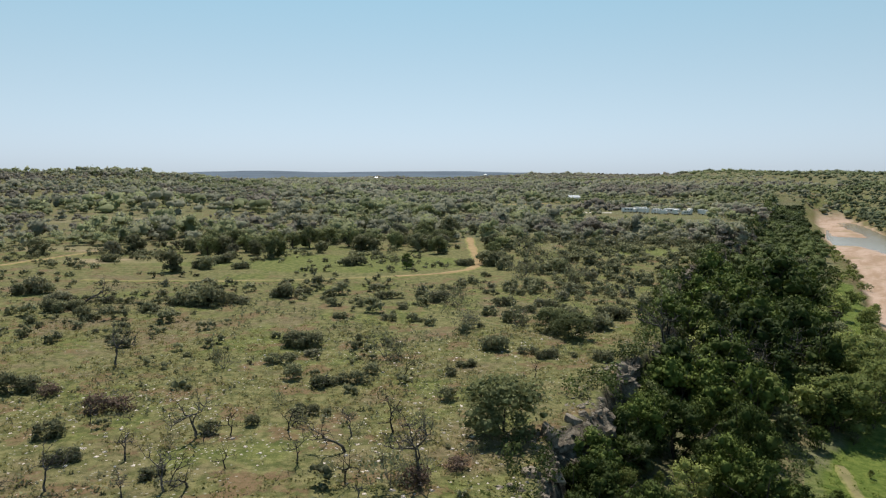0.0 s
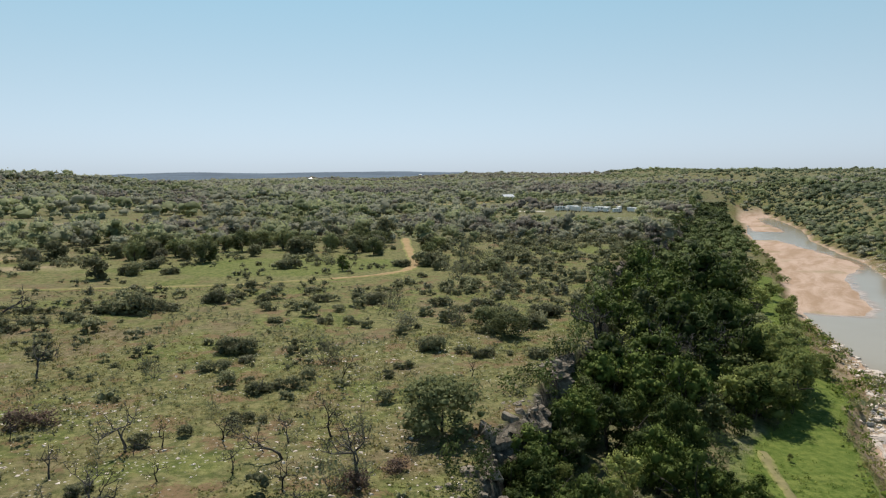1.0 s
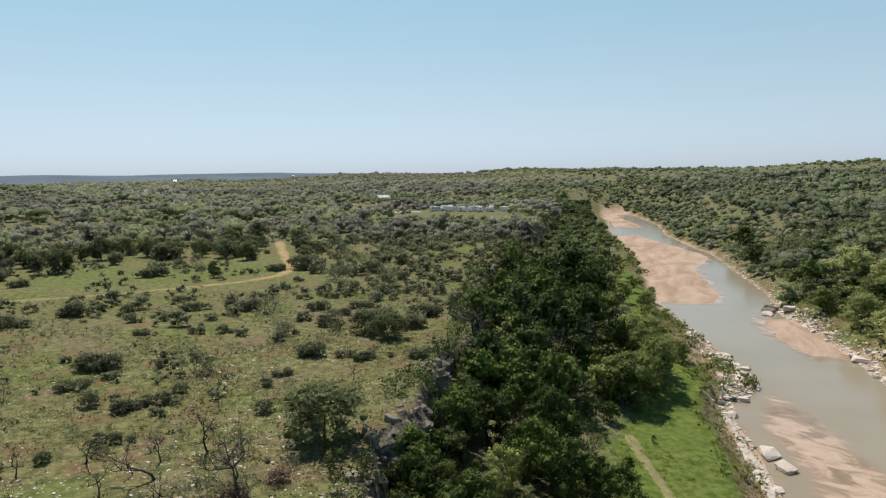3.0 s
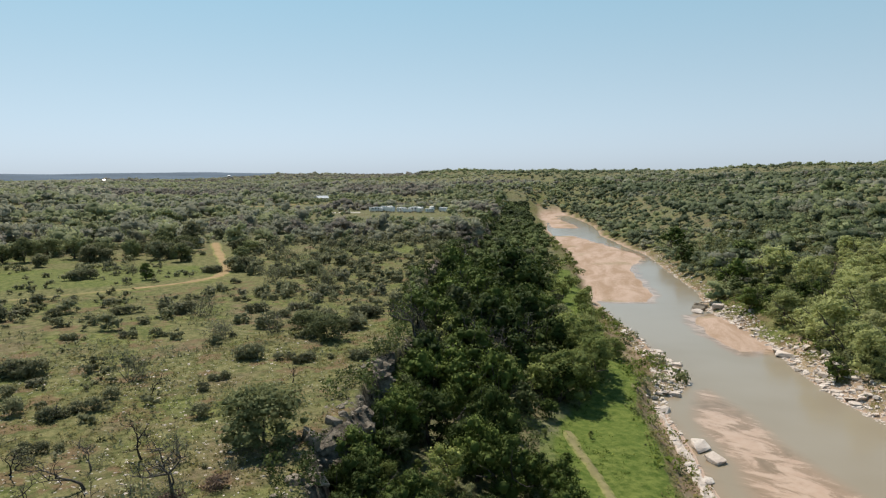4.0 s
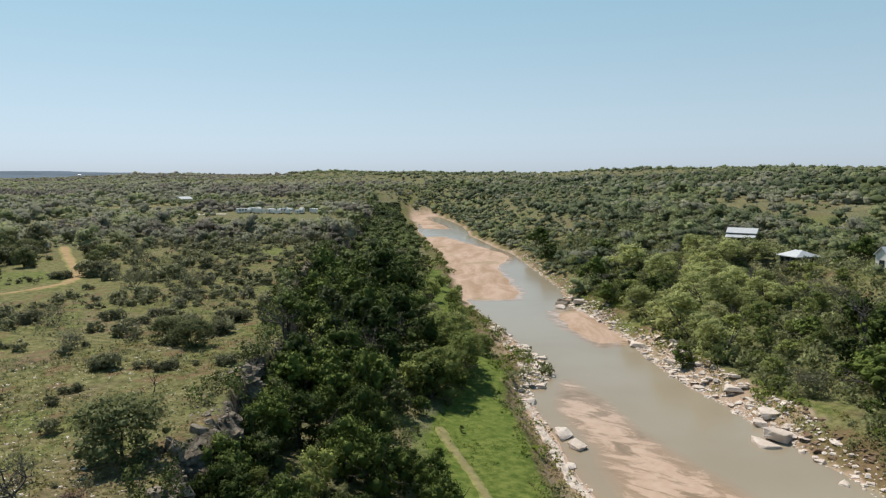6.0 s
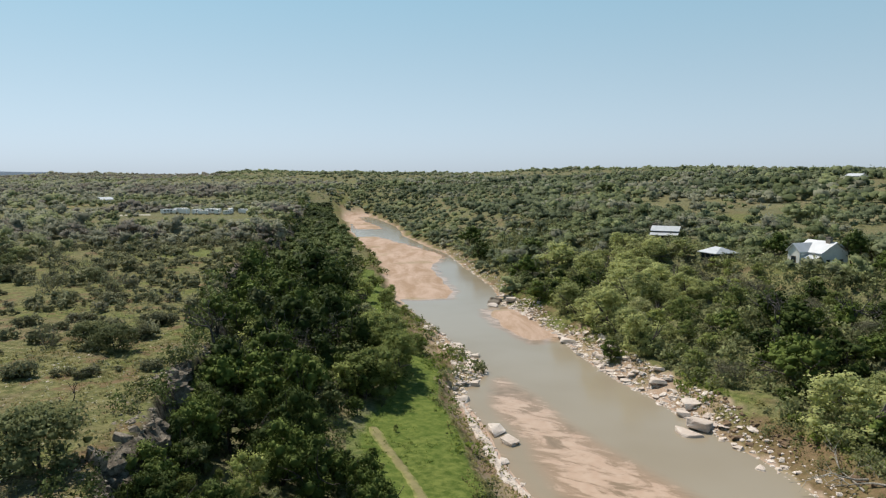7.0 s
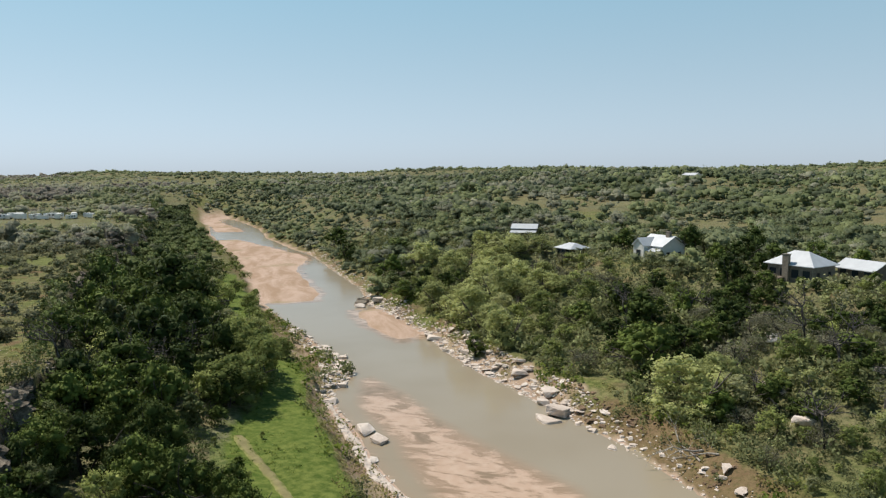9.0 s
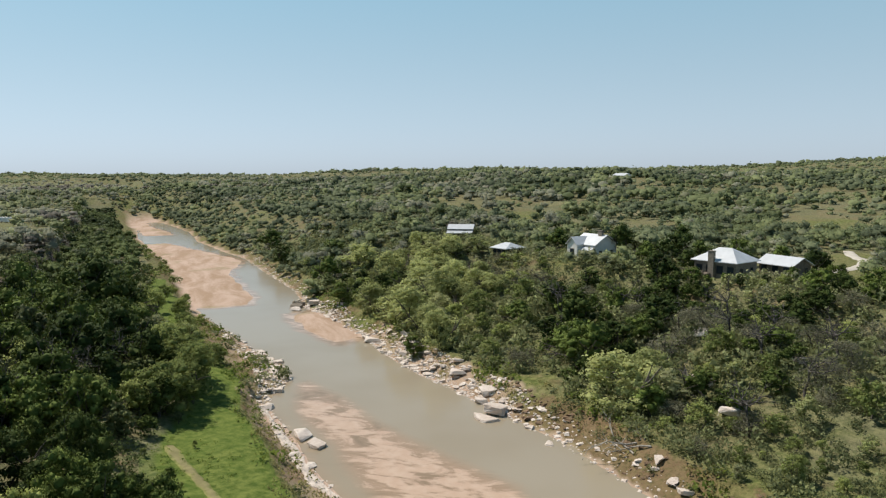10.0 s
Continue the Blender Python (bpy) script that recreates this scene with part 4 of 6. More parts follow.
# plateau
NEAR_BUSHES = [(-20.4, 100.8, 6.8), (-21.6, 91.8, 3.8), (-18.6, 84, 2.5), (-14.4, 81.1, 2.5), (-18.3, 96.2, 1.8), (-14.3, 71.5, 2.6), (-12.2, 71.3, 1.1), (-33.3, 58.9, 3.2), (-37.5, 64.4, 2.3), (-22.5, 65.5, 1.8), (-19.2, 68.1, 1.6), (-33.8, 101.2, 1.2), (-23.8, 55.8, 1.9), (-11.2, 83.2, 3.2), (-9.2, 86.8, 2), (-11.5, 94.6, 1.4), (3, 90.1, 2.7), (1.1, 86.3, 1.7), (12.1, 96.9, 3.2), (14.3, 94.8, 3.6), (21.8, 93.4, 2.5), (18.2, 95.2, 1.1), (0.4, 76.1, 2.2), (0.5, 62, 0.9), (-32.4, 59.4, 1.3), (-29.8, 79.9, 1), (-13.9, 81.2, 3.1)]
FIELD_BUSHES = [(-22.5, 161.1, 2.4), (-14.7, 153.6, 2.3), (-11.3, 141.2, 4), (-4.4, 140.6, 2.1), (-1, 137.3, 4.5), (-7.8, 130.5, 2.4), (-23.4, 142.3, 2.4), (-21.3, 132.8, 2.2), (-18, 135.9, 1.8), (-17.8, 121.8, 2.8), (-9.6, 120.1, 2.8), (-4.7, 119.6, 3.4), (9.1, 146.2, 2.1), (12.1, 133, 3.8), (14.7, 127.4, 3.1), (19.6, 132.1, 4.4), (29, 121, 6.1), (25.2, 112.4, 5.7), (5.7, 190.7, 4.6), (0.2, 187, 3), (-45.5, 132.3, 8), (-49.7, 132.4, 5.2), (-52.3, 124.8, 4.4), (-39.7, 134.2, 5.1), (-33, 141.9, 5.3), (-29.1, 145.4, 3.6), (-64.8, 133.7, 3)]
TRACK_BUSHES = [(-61.6, 133.5, 3), (-74.5, 134.3, 6.2), (-68.2, 127.4, 4.7), (-70.4, 125, 4.7), (-60.7, 119.2, 4.4), (-62, 195.3, 6.3), (-63.2, 185, 6.3), (-53.2, 183.2, 4.6), (-67.3, 176.6, 2.3), (-60, 169.6, 2.2), (-94.3, 197.6, 5.3), (14.2, 191.2, 8.5), (10.6, 170, 3), (31.2, 190.2, 6.2), (44.6, 187, 6.2), (44.7, 213.6, 2.8), (28, 148, 6.1), (32.9, 148, 3.7), (20.1, 152.3, 4.4), (20.2, 223.4, 2.9), (-7.6, 246.8, 4), (-3.4, 227.7, 2.6), (-24.2, 190.2, 6.2), (-34.7, 257.6, 2.5), (-29.8, 268.8, 3.5), (-54.5, 108.4, 1.6), (-49.4, 102.9, 1.9), (-35.2, 95, 1.2)]
GREY_BUSHES = [(-7.6, 94.2, 5.5), (3.8, 113.3, 4.2), (1.8, 133.3, 3.8), (12.3, 114.5, 2.8), (26.2, 212.9, 6.9), (18, 167.8, 5.8), (30.3, 160.1, 4), (-14.1, 198.3, 3.5), (29, 196.4, 4.8), (-17.6, 74.5, 1.3), (2.5, 60.1, 1.3), (-2.5, 106.6, 2.1), (-28.5, 89.3, 2), (-41.3, 132.4, 2.8), (-44.3, 95.1, 1.2), (-4.1, 54.3, 2.9), (-1.8, 55.5, 2.2), (-25.1, 62.8, 1.7)]
BUSHES = NEAR_BUSHES + FIELD_BUSHES + TRACK_BUSHES + [(-48.7, 79.2, 5.0), (7.4, 99.0, 4.5), (-85.0, 144.3, 7.0)]
russet = make_bush("russet_bush", 66, 2.0, 1.5, "russet_leaf", 900, 0.12, "leafless reddish-brown bush on stony grass")
for x, y, w in [(-36.6, 72.1, 3.2), (-34.2, 72.4, 3.0), (-2.2, 54.6, 2.6), (-44.5, 77.5, 2.6), (1.2, 57.5, 2.0)]:
    plant(russet, used, x, y, w / 3.1, 0.85)
for i, (x, y, w) in enumerate(BUSHES):
    lobes = 1 if w < 2.6 else 2 if w < 4.2 else 3 + i % 2
    for k in range(lobes):
        d = 0.0 if lobes == 1 else w * 0.24 * (2 * k / (lobes - 1) - 1)
        a = rng.uniform(-0.5, 0.5)
        plant(bushes[(i + k) % 4], used, x + d * math.cos(a), y + d * math.sin(a) + rng.uniform(-0.1, 0.1) * w, w / 3.3 * (1.0 if lobes == 1 else rng.uniform(0.5, 0.68)), rng.uniform(0.75, 1.15))
for i, (x, y, w) in enumerate(GREY_BUSHES):
    plant(grey_bushes[i % 3], used, x, y, w / 3.3, rng.uniform(0.9, 1.2))
    if w > 2.5:
        plant(grey_bushes[(i + 1) % 3], used, x + w * 0.3, y + 0.4, w / 4.4, 1.0)
DEAD = [(-42.1, 88.8, 4.7), (-23.4, 64.5, 4.4), (-15.3, 66.7, 2.8), (-8.7, 61.1, 4.2), (-4.7, 66.0, 3.5), (-2.2, 55.3, 4.9), (-27.7, 59.1, 2.9), (-22.0, 53.9, 3.8), (-20.3, 53.7, 3.5), (-18.4, 57.4, 2.4), (-12.7, 58.6, 2.4), (-24.7, 51.8, 2.1), (-4.9, 86.0, 4.2), (-67.2, 129.0, 8.0), (11.4, 85.4, 2.8), (-31.3, 53.1, 3.0)]
for x, y in spread(-46, -1, 50, 74, 6.5, lambda x, y: (x < cliff_x(y) - 2) * 0.5, 64, most=16):
    DEAD.append((x, y, rng.uniform(1.6, 3.4)))
    if rng.random() < 0.5:
        plant(grey_bushes[int(y) % 3], used, x + 0.6, y + 0.8, rng.uniform(0.4, 0.8), 0.9)
for i, (x, y, h) in enumerate(DEAD):
    plant(dead[i % 5], used, x, y, h / 4.5)
big = make_tree("scrub_oak", 90, 6.0, 4.0, 0.3, "wood_leaf", 4800, 0.145, "spreading grey-green scrub oak near the cliff edge", 90, 0.45)
plant(big, used, 5.9, 66.2, 1.12, 0.8, 40)
for x, y, h in [(20.2, 106.3, 4.6), (17.4, 111.5, 4.4), (30, 180, 4.1)]:
    plant(big, used, x, y, h / 6.5, 1.0)
upright = make_tree("juniper", 95, 4.4, 1.25, 0.1, "oak_leaf", 1500, 0.12, "dark upright juniper standing alone in the field", 30)
plant(upright, used, -9.3, 182.7, 1.0)

# the first trees of the woods behind the field
field_oaks = [big, make_tree("scrub_oak", 91, 5.6, 3.2, 0.7, "wood_leaf", 2600, 0.18, "open grey-green oak at the edge of the field", 34), make_tree("scrub_oak", 92, 5.2, 2.9, 0.6, "grey_bud_leaf", 1600, 0.17, "thin grey budding oak at the edge of the field", 30), make_tree("scrub_oak", 93, 5.0, 2.3, 0.4, "scrub_leaf", 2200, 0.2, "dark upright juniper at the edge of the field", 36)]
FIELD_TREES = [(-69.2, 177.2, 7.7), (-50.5, 208.1, 7.3), (-58, 214.8, 4.7), (-62.6, 222.4, 5.6), (-71, 229.9, 5.1), (-73.7, 216.3, 5.5), (-44.7, 234.9, 6.2), (-38.4, 221.7, 4.7), (-50.3, 234.8, 5.8), (-16, 254.9, 10.3), (2.5, 263.7, 8.9), (-7.9, 258.3, 6.3), (12.2, 290.8, 5.2), (-31.6, 285.3, 6.9), (-39.3, 268.4, 7.4)]
for i, (x, y, w) in enumerate(FIELD_TREES):
    plant(field_oaks[(3, 1, 3, 1, 2)[i % 5]], used, x, y, w / 6.8, rng.uniform(0.95, 1.25))
for i, (x, y) in enumerate(spread(-135, 30, 203, 268, 7.5, lambda x, y: ((np.hypot(x, y) > 212) & (track_gap(x, y) > 5)) * 0.32 * smooth(0.5 + 1.3 * vnoise(x, y, 24, 63)), 49, most=44)):
    plant(field_oaks[(1, 2, 1, 3, 1, 0, 2, 3)[i % 8]], used, x, y, rng.uniform(0.6, 1.15), rng.uniform(0.85, 1.15))

# lighter models, for the joined woods
small = [lumps(np.random.default_rng(200 + i), 2.9, 0.0, 4.2, 5 + i % 3, 160, 0.22) for i in range(7)]
tiny = [lumps(np.random.default_rng(220 + i), 4.6, -0.4, 4.0, 3, 8, 0.6) for i in range(7)]
speck = [lumps(np.random.default_rng(240 + i), 7.5, -1.4, 3.4, 2, 4, 0.8) for i in range(5)]
scrub = [crown(np.random.default_rng(260 + i), 0.85, 0.0, 1.2, 5, 80, 0.14, 0.18, 0.62) for i in range(5)]
tuft = [crown(np.random.default_rng(280 + i), 0.35, 0.0, 0.35, 3, 14, 0.12) for i in range(5)]


def placed(points, low, high, seed):
    r = np.random.default_rng(seed)
    z = ground_z(points[:, 0], points[:, 1]) - 0.05
    return np.stack([points[:, 0], points[:, 1], z, low + (high - low) * r.beta(1.3, 2.0, len(points)), r.integers(0, 60, len(points))], 1)


def west(x, y):
    az, r = azr(x, y)
    return (x < cliff_x(y) - 1.5) & (az > -40) & (az < 60)


def shrubland(x, y):
    az, r = azr(x, y)
    thick = np.interp(r, (40, 100, 150, 215, 262), (0.02, 0.035, 0.07, 0.10, 0.4)) + 0.12 * smooth((x - 20) / 30) * smooth((r - 110) / 50)
    thick = thick * 1.1 * smooth(0.35 + 1.2 * vnoise(x, y, 17, 30) + 0.9 * vnoise(x, y, 7, 39)) * np.where(track_gap(x, y) < 4, 0, 1)
    return west(x, y) * (r < 270) * thick


def woodland(lo, hi, dense):
    def keep(x, y):
        az, r = azr(x, y)
        clear = np.where((az < -9) & (r < 520), 0.66, 1.0) * smooth(np.where(az < -8, 0.8, 1.1) + 1.5 * vnoise(x, y, 52, 31) + 1.1 * vnoise(x, y, 21, 32))
        camp = ((r > 392) & (r < 454) & (az > 12.5) & (az < 21.5)) | ((r > 365) & (r <= 392) & (az > 13.0) & (az < 21) & (vnoise(x, y, 9, 37) < 0.85)) | (np.hypot((x - 72) / 42, (y - 495) / 34) < 1)
        lawns = np.hypot(x - 622, y - 271) < 28
        for lx, ly, rx, ry in LAWNS:
            lawns |= np.hypot((x - lx) / rx, (y - ly) / ry) < 0.8 + 0.35 * vnoise(x, y, 10, 18)
        for lx, ly, rx, ry in PASTURES:
            lawns |= (np.hypot((x - lx) / rx, (y - ly) / ry) < 0.9) & (vnoise(x, y, 11, 15) < 0.25)
        belt_far = (x > cliff_x(y) + 2) & (x < meadow_w(y) - 3) & (y >= 205) & (y < 600)
        houses = lawns | belt_far | (np.hypot(x - 178, y - 48) < 24) | (np.hypot(x - 203, y - 98) < 16) | (np.hypot(x - 207, y - 153) < 16) | (np.hypot(x - 200, y - 128) < 8)
        valley = (x > meadow_w(y) - 3) & (x < water_e(y) + 3.5) & (y < 600)
        track = track_gap(x, y) < 4
        open_east = smooth(1.15 + 1.7 * vnoise(x, y, 75, 36)) * np.where(np.hypot((x - 640) / 170, (y - 520) / 90) < 1, 0.6, 1.0)
        east = x > water_e(y)
        ok = (r > lo) & (r <= hi) & (az > -38) & (az < 91) & (r < np.interp(az, CREST_AZ, CREST_R) + 120) & ~valley & ~camp & ~houses & ~track
        near_west = (x < cliff_x(y)) & (r < 262)
        near_east = east & (x - water_e(y) < np.interp(y, (0, 35, 60, 160), (100, 95, 78, 60))) & (y < 162)
        near_belt = (x >= cliff_x(y)) & ~east & (y < 205)
        shore = east & (x - water_e(y) < 90 + 0.25 * np.clip(y, 0, 500))
        cover = np.maximum(clear * np.where(east, open_east, 1.0), np.where(r > 700, 0.6, 0.07))
        return ok * ~near_west * ~near_east * ~near_belt * dense * np.where(shore, 1.3, cover)
    return keep


def stuff(name, label, category, me):
    return tagged(new(name, me), label, category, kind="stuff")


def patched(name, words, templates, points, low, high, seed, gap=95):
    """Woods in patches: spring-green oaks, junipers greyed with painted haze, and brush still bare."""
    x, y = points[:, 0], points[:, 1]
    az = np.degrees(np.arctan2(x, y))
    r = np.random.default_rng(seed)
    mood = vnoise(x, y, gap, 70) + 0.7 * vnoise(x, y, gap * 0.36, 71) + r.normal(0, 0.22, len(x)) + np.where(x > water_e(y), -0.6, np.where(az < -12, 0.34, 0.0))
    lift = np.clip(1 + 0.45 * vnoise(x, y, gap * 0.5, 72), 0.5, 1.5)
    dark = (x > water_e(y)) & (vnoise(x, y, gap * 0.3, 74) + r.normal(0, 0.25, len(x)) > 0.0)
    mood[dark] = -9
    for material, kind, where in (("hill_oak_leaf", "dark live oaks", dark), ("hill_green_leaf", "leafy hillside oaks", (mood < -0.12) & ~dark & (x > water_e(y))), ("olive_leaf", "spring-green oaks", (mood < -0.12) & ~dark & (x <= water_e(y))), ("cedar_leaf", "grey-green haze-paled junipers", (mood >= -0.12) & (mood < 0.42)), ("grey_leaf", "grey brush still bare", mood >= 0.42)):
        if not where.any():
            continue
        p = placed(points[where], low, high, seed)
        p[:, 3] *= lift[where] * (0.8 if material == "grey_leaf" else 1.0)
        stuff(name, words + " of " + kind, "trees", bake(name, material, templates, p))


patched("woodland", "rolling woodland", small, spread(-260, 420, 0, 400, 5.3, woodland(90, 400, 0.8), 41), 0.42, 1.95, 1, 60)
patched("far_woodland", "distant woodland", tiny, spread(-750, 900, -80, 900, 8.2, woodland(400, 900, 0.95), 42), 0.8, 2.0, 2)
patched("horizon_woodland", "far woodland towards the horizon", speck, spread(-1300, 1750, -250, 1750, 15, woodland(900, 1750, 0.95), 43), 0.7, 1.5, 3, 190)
stuff("far_belt", "dark oak belt following the river upstream", "trees", bake("far_belt", "belt_leaf", small, placed(spread(60, 330, 205, 600, 5.0, lambda x, y: ((x > cliff_x(y) + 2) & (x < meadow_w(y) - 6 + 5 * vnoise(x, y, 14, 73))) * 0.8, 50), 0.7, 1.7, 8)))
round_scrub = [crown(np.random.default_rng(310 + i), 1.3, 0.0, 1.7, 10, 210, 0.15, 0.18, 0.66) for i in range(6)]
stuff("scrub_bushes", "rounded grey-green scrub bushes on the plateau", "bushes", bake("scrub_bushes", "scrub_leaf", round_scrub, placed(spread(-130, 110, 100, 270, 4.6, lambda x, y: west(x, y) * (track_gap(x, y) > 5) * (np.hypot(x, y) > 105) * (0.05 + 0.7 * smooth((x - 6) / 25) * smooth((np.hypot(x, y) - 105) / 30)) * smooth(0.75 + 1.2 * vnoise(x, y, 17, 40)), 51), 0.45, 1.7, 9)))
stuff("shrubs", "scattered olive shrubs over the plateau", "shrubs", bake("shrubs", "scrub_leaf", scrub, placed(spread(-200, 150, 35, 275, 2.0, shrubland, 44), 0.4, 1.7, 4)))
stuff("tufts", "small dark tufts and low cactus clumps in the grass", "tufts", bake("tufts", "scrub_leaf", tuft, placed(spread(-95, 60, 38, 160, 1.2, lambda x, y: west(x, y) * smooth(0.15 + vnoise(x, y, 9, 33)) * 0.5, 45), 0.5, 1.4, 5)))


def under(x, y):
    """Low growth that closes the woods along the river."""
    e, c, m = x - water_e(y), cliff_x(y), meadow_w(y)
    lawn = (np.hypot((x - 103) / 8, (y - 60) / 6) < 1) | (np.hypot(x - 180, y - 49) < 9) | (np.hypot((x - 203) / 36, (y - 25) / 9) < 0.9)
    east = (e > 8) & (e < 95) & ~lawn
    foot = (x > c + 2.5) & (x < m - np.interp(y, (85, 100), (5.5, 1.5)))
    bank = (x > meadow_e(y) - 0.5) & (x < water_w(y) - 1) & (y > 40)
    rim = (x > c - 4) & (x < c + 4) & ((y > 93) | (y < 64) | ((y > 75) & (y < 88))) & ~((y > 174) & (y < 194))
    return np.clip(east * 0.85 + foot * 0.3 + bank * 0.03 + rim * 0.6 + ((e > 4) & (e <= 8) & (y < 52)) * 0.4, 0, 1)


fine_low = [crown(np.random.default_rng(330 + i), 1.0, 0.0, 1.2, 16, 150, 0.115) for i in range(5)]
coarse_low = [crown(np.random.default_rng(270 + i), 1.0, 0.0, 1.2, 9, 62, 0.2) for i in range(5)]
low = np.vstack([spread(-20, 240, 0, 260, 2.6, under, 46), spread(80, 300, 260, 560, 3.2, lambda x, y: ((x > cliff_x(y) - 4) & (x < cliff_x(y) + 5)) * 0.8, 48)])
close = np.hypot(low[:, 0], low[:, 1]) < 112
# growth under the belt takes a darker leaf colour for the shade there
shade_toned = low[:, 0] < meadow_w(low[:, 1]) + 2
for which, material, words in ((shade_toned, "belt_leaf", "dark"), (~shade_toned, "wood_leaf", "light")):
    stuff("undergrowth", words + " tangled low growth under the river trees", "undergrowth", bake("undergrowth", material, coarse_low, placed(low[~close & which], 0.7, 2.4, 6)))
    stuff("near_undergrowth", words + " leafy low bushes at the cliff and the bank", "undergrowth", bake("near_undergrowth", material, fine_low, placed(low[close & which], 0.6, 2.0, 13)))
blades = [crown(np.random.default_rng(290 + i), 0.4, 0.0, 0.3, 4, 9, 0.13) for i in range(5)]
stuff("grass_clumps", "yellow-green grass clumps on the plateau", "grass", bake("grass_clumps", "blade", blades, placed(spread(-75, 35, 40, 120, 0.8, lambda x, y: west(x, y) * smooth(0.7 + vnoise(x, y, 6, 38)) * np.interp(np.hypot(x, y), (45, 120), (0.55, 0.3)), 47), 0.5, 1.3, 7)))
stuff("meadow_grass", "bright green grass clumps on the river meadow", "grass", bake("meadow_grass", "meadow_blade", blades, placed(spread(20, 110, 35, 165, 0.85, lambda x, y: ((x > meadow_w(y) - 5) & (x < meadow_e(y) + 1.5)) * smooth(0.35 + vnoise(x, y, 5, 42)) * 0.6, 52), 0.4, 1.1, 10)))
stuff("bank_grass", "dry grass and weeds on the earth banks", "grass", bake("bank_grass", "blade", blades, placed(spread(40, 150, 20, 165, 0.9, lambda x, y: (((x > meadow_e(y) - 1) & (x < water_w(y) - 0.8)) | ((x > water_e(y) + 3) & (x < water_e(y) + 11))) * smooth(0.4 + vnoise(x, y, 4, 43)) * 0.75, 53), 0.6, 2.2, 11)))
stuff("bank_weeds", "low green weeds on the river banks", "weeds", bake("bank_weeds", "meadow_blade", tuft, placed(spread(40, 150, 20, 165, 1.3, lambda x, y: (((x > meadow_e(y) - 1) & (x < water_w(y) - 1.5)) | ((x > water_e(y) + 3.5) & (x < water_e(y) + 12))) * smooth(0.1 + vnoise(x, y, 7, 44)) * 0.8, 54), 0.8, 3.0, 12)))


# ---- cliff and rocks ----
def build_cliff(y0, y1, name, label):
    """A bedded limestone face along the edge of the plateau, broken into ragged blocks."""
    ys = np.arange(y0, y1, 0.28)
    prof = np.array([(-1.8, -0.1), (-0.3, 0.12), (0.8, 0.05), (1.5, -0.35), (1.75, -0.95), (1.6, -1.5), (2.1, -1.9), (2.4, -2.6), (2.25, -3.2), (2.8, -3.6), (3.0, -4.4), (3.0, -5.2), (3.5, -5.8), (3.7, -6.8), (4.4, -8.2)])
    m = 34
    k = np.linspace(0, len(prof) - 1, m)
    pd, ph = np.interp(k, np.arange(len(prof)), prof[:, 0]), np.interp(k, np.arange(len(prof)), prof[:, 1])
    x, y, z = np.empty((3, len(ys), m))
    slope = np.gradient(cliff_x(ys), ys)
    nx, ny = 1 / np.hypot(1, slope), -slope / np.hypot(1, slope)
    ends = smooth((ys - y0) / 4) * smooth((y1 - ys) / 4)
    rimz = ground_z(cliff_x(ys) - 2.5, ys)
    for j in range(m):
        bed = int(k[j] * 1.3)
        block = np.floor((ys + 0.5 * vnoise(ys, ys * 0 + bed * 3.1, 1.5, 63)) / (0.9 + 0.5 * (bed % 3)) + 0.37 * bed).astype(int)
        step = (_lattice[block % 256, bed * 5 % 256] - 0.5) * np.clip(k[j], 0.3, 1.0)
        rough = 0.45 * vnoise(ys, np.full_like(ys, ph[j] * 2.2), 2.4, 60) + 0.28 * vnoise(ys, np.full_like(ys, ph[j] * 3), 0.9, 62) + 0.15 * vnoise(ys, np.full_like(ys, ph[j] * 4), 0.4, 64)
        push = (pd[j] + step) * ends - 1.2 * (1 - ends) + rough - 0.3
        x[:, j], y[:, j] = cliff_x(ys) + nx * push, ys + ny * push
        z[:, j] = ph[j] - 0.15 + 0.25 * vnoise(ys, np.full_like(ys, j * 2.0), 1.3, 61) + (rimz - 0.35 * _lattice[block % 256, 9] if k[j] < 4 else 0)
    n = len(ys)
    i, j = np.meshgrid(np.arange(n - 1), np.arange(m - 1), indexing="ij")
    f = np.stack([i * m + j, (i + 1) * m + j, (i + 1) * m + j + 1, i * m + j + 1], -1).reshape(-1, 4)
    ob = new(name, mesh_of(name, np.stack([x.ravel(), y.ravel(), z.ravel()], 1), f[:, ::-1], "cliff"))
    return tagged(ob, label, "cliff", kind="structure")


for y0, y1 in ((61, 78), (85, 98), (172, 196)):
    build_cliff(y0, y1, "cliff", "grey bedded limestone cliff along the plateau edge")


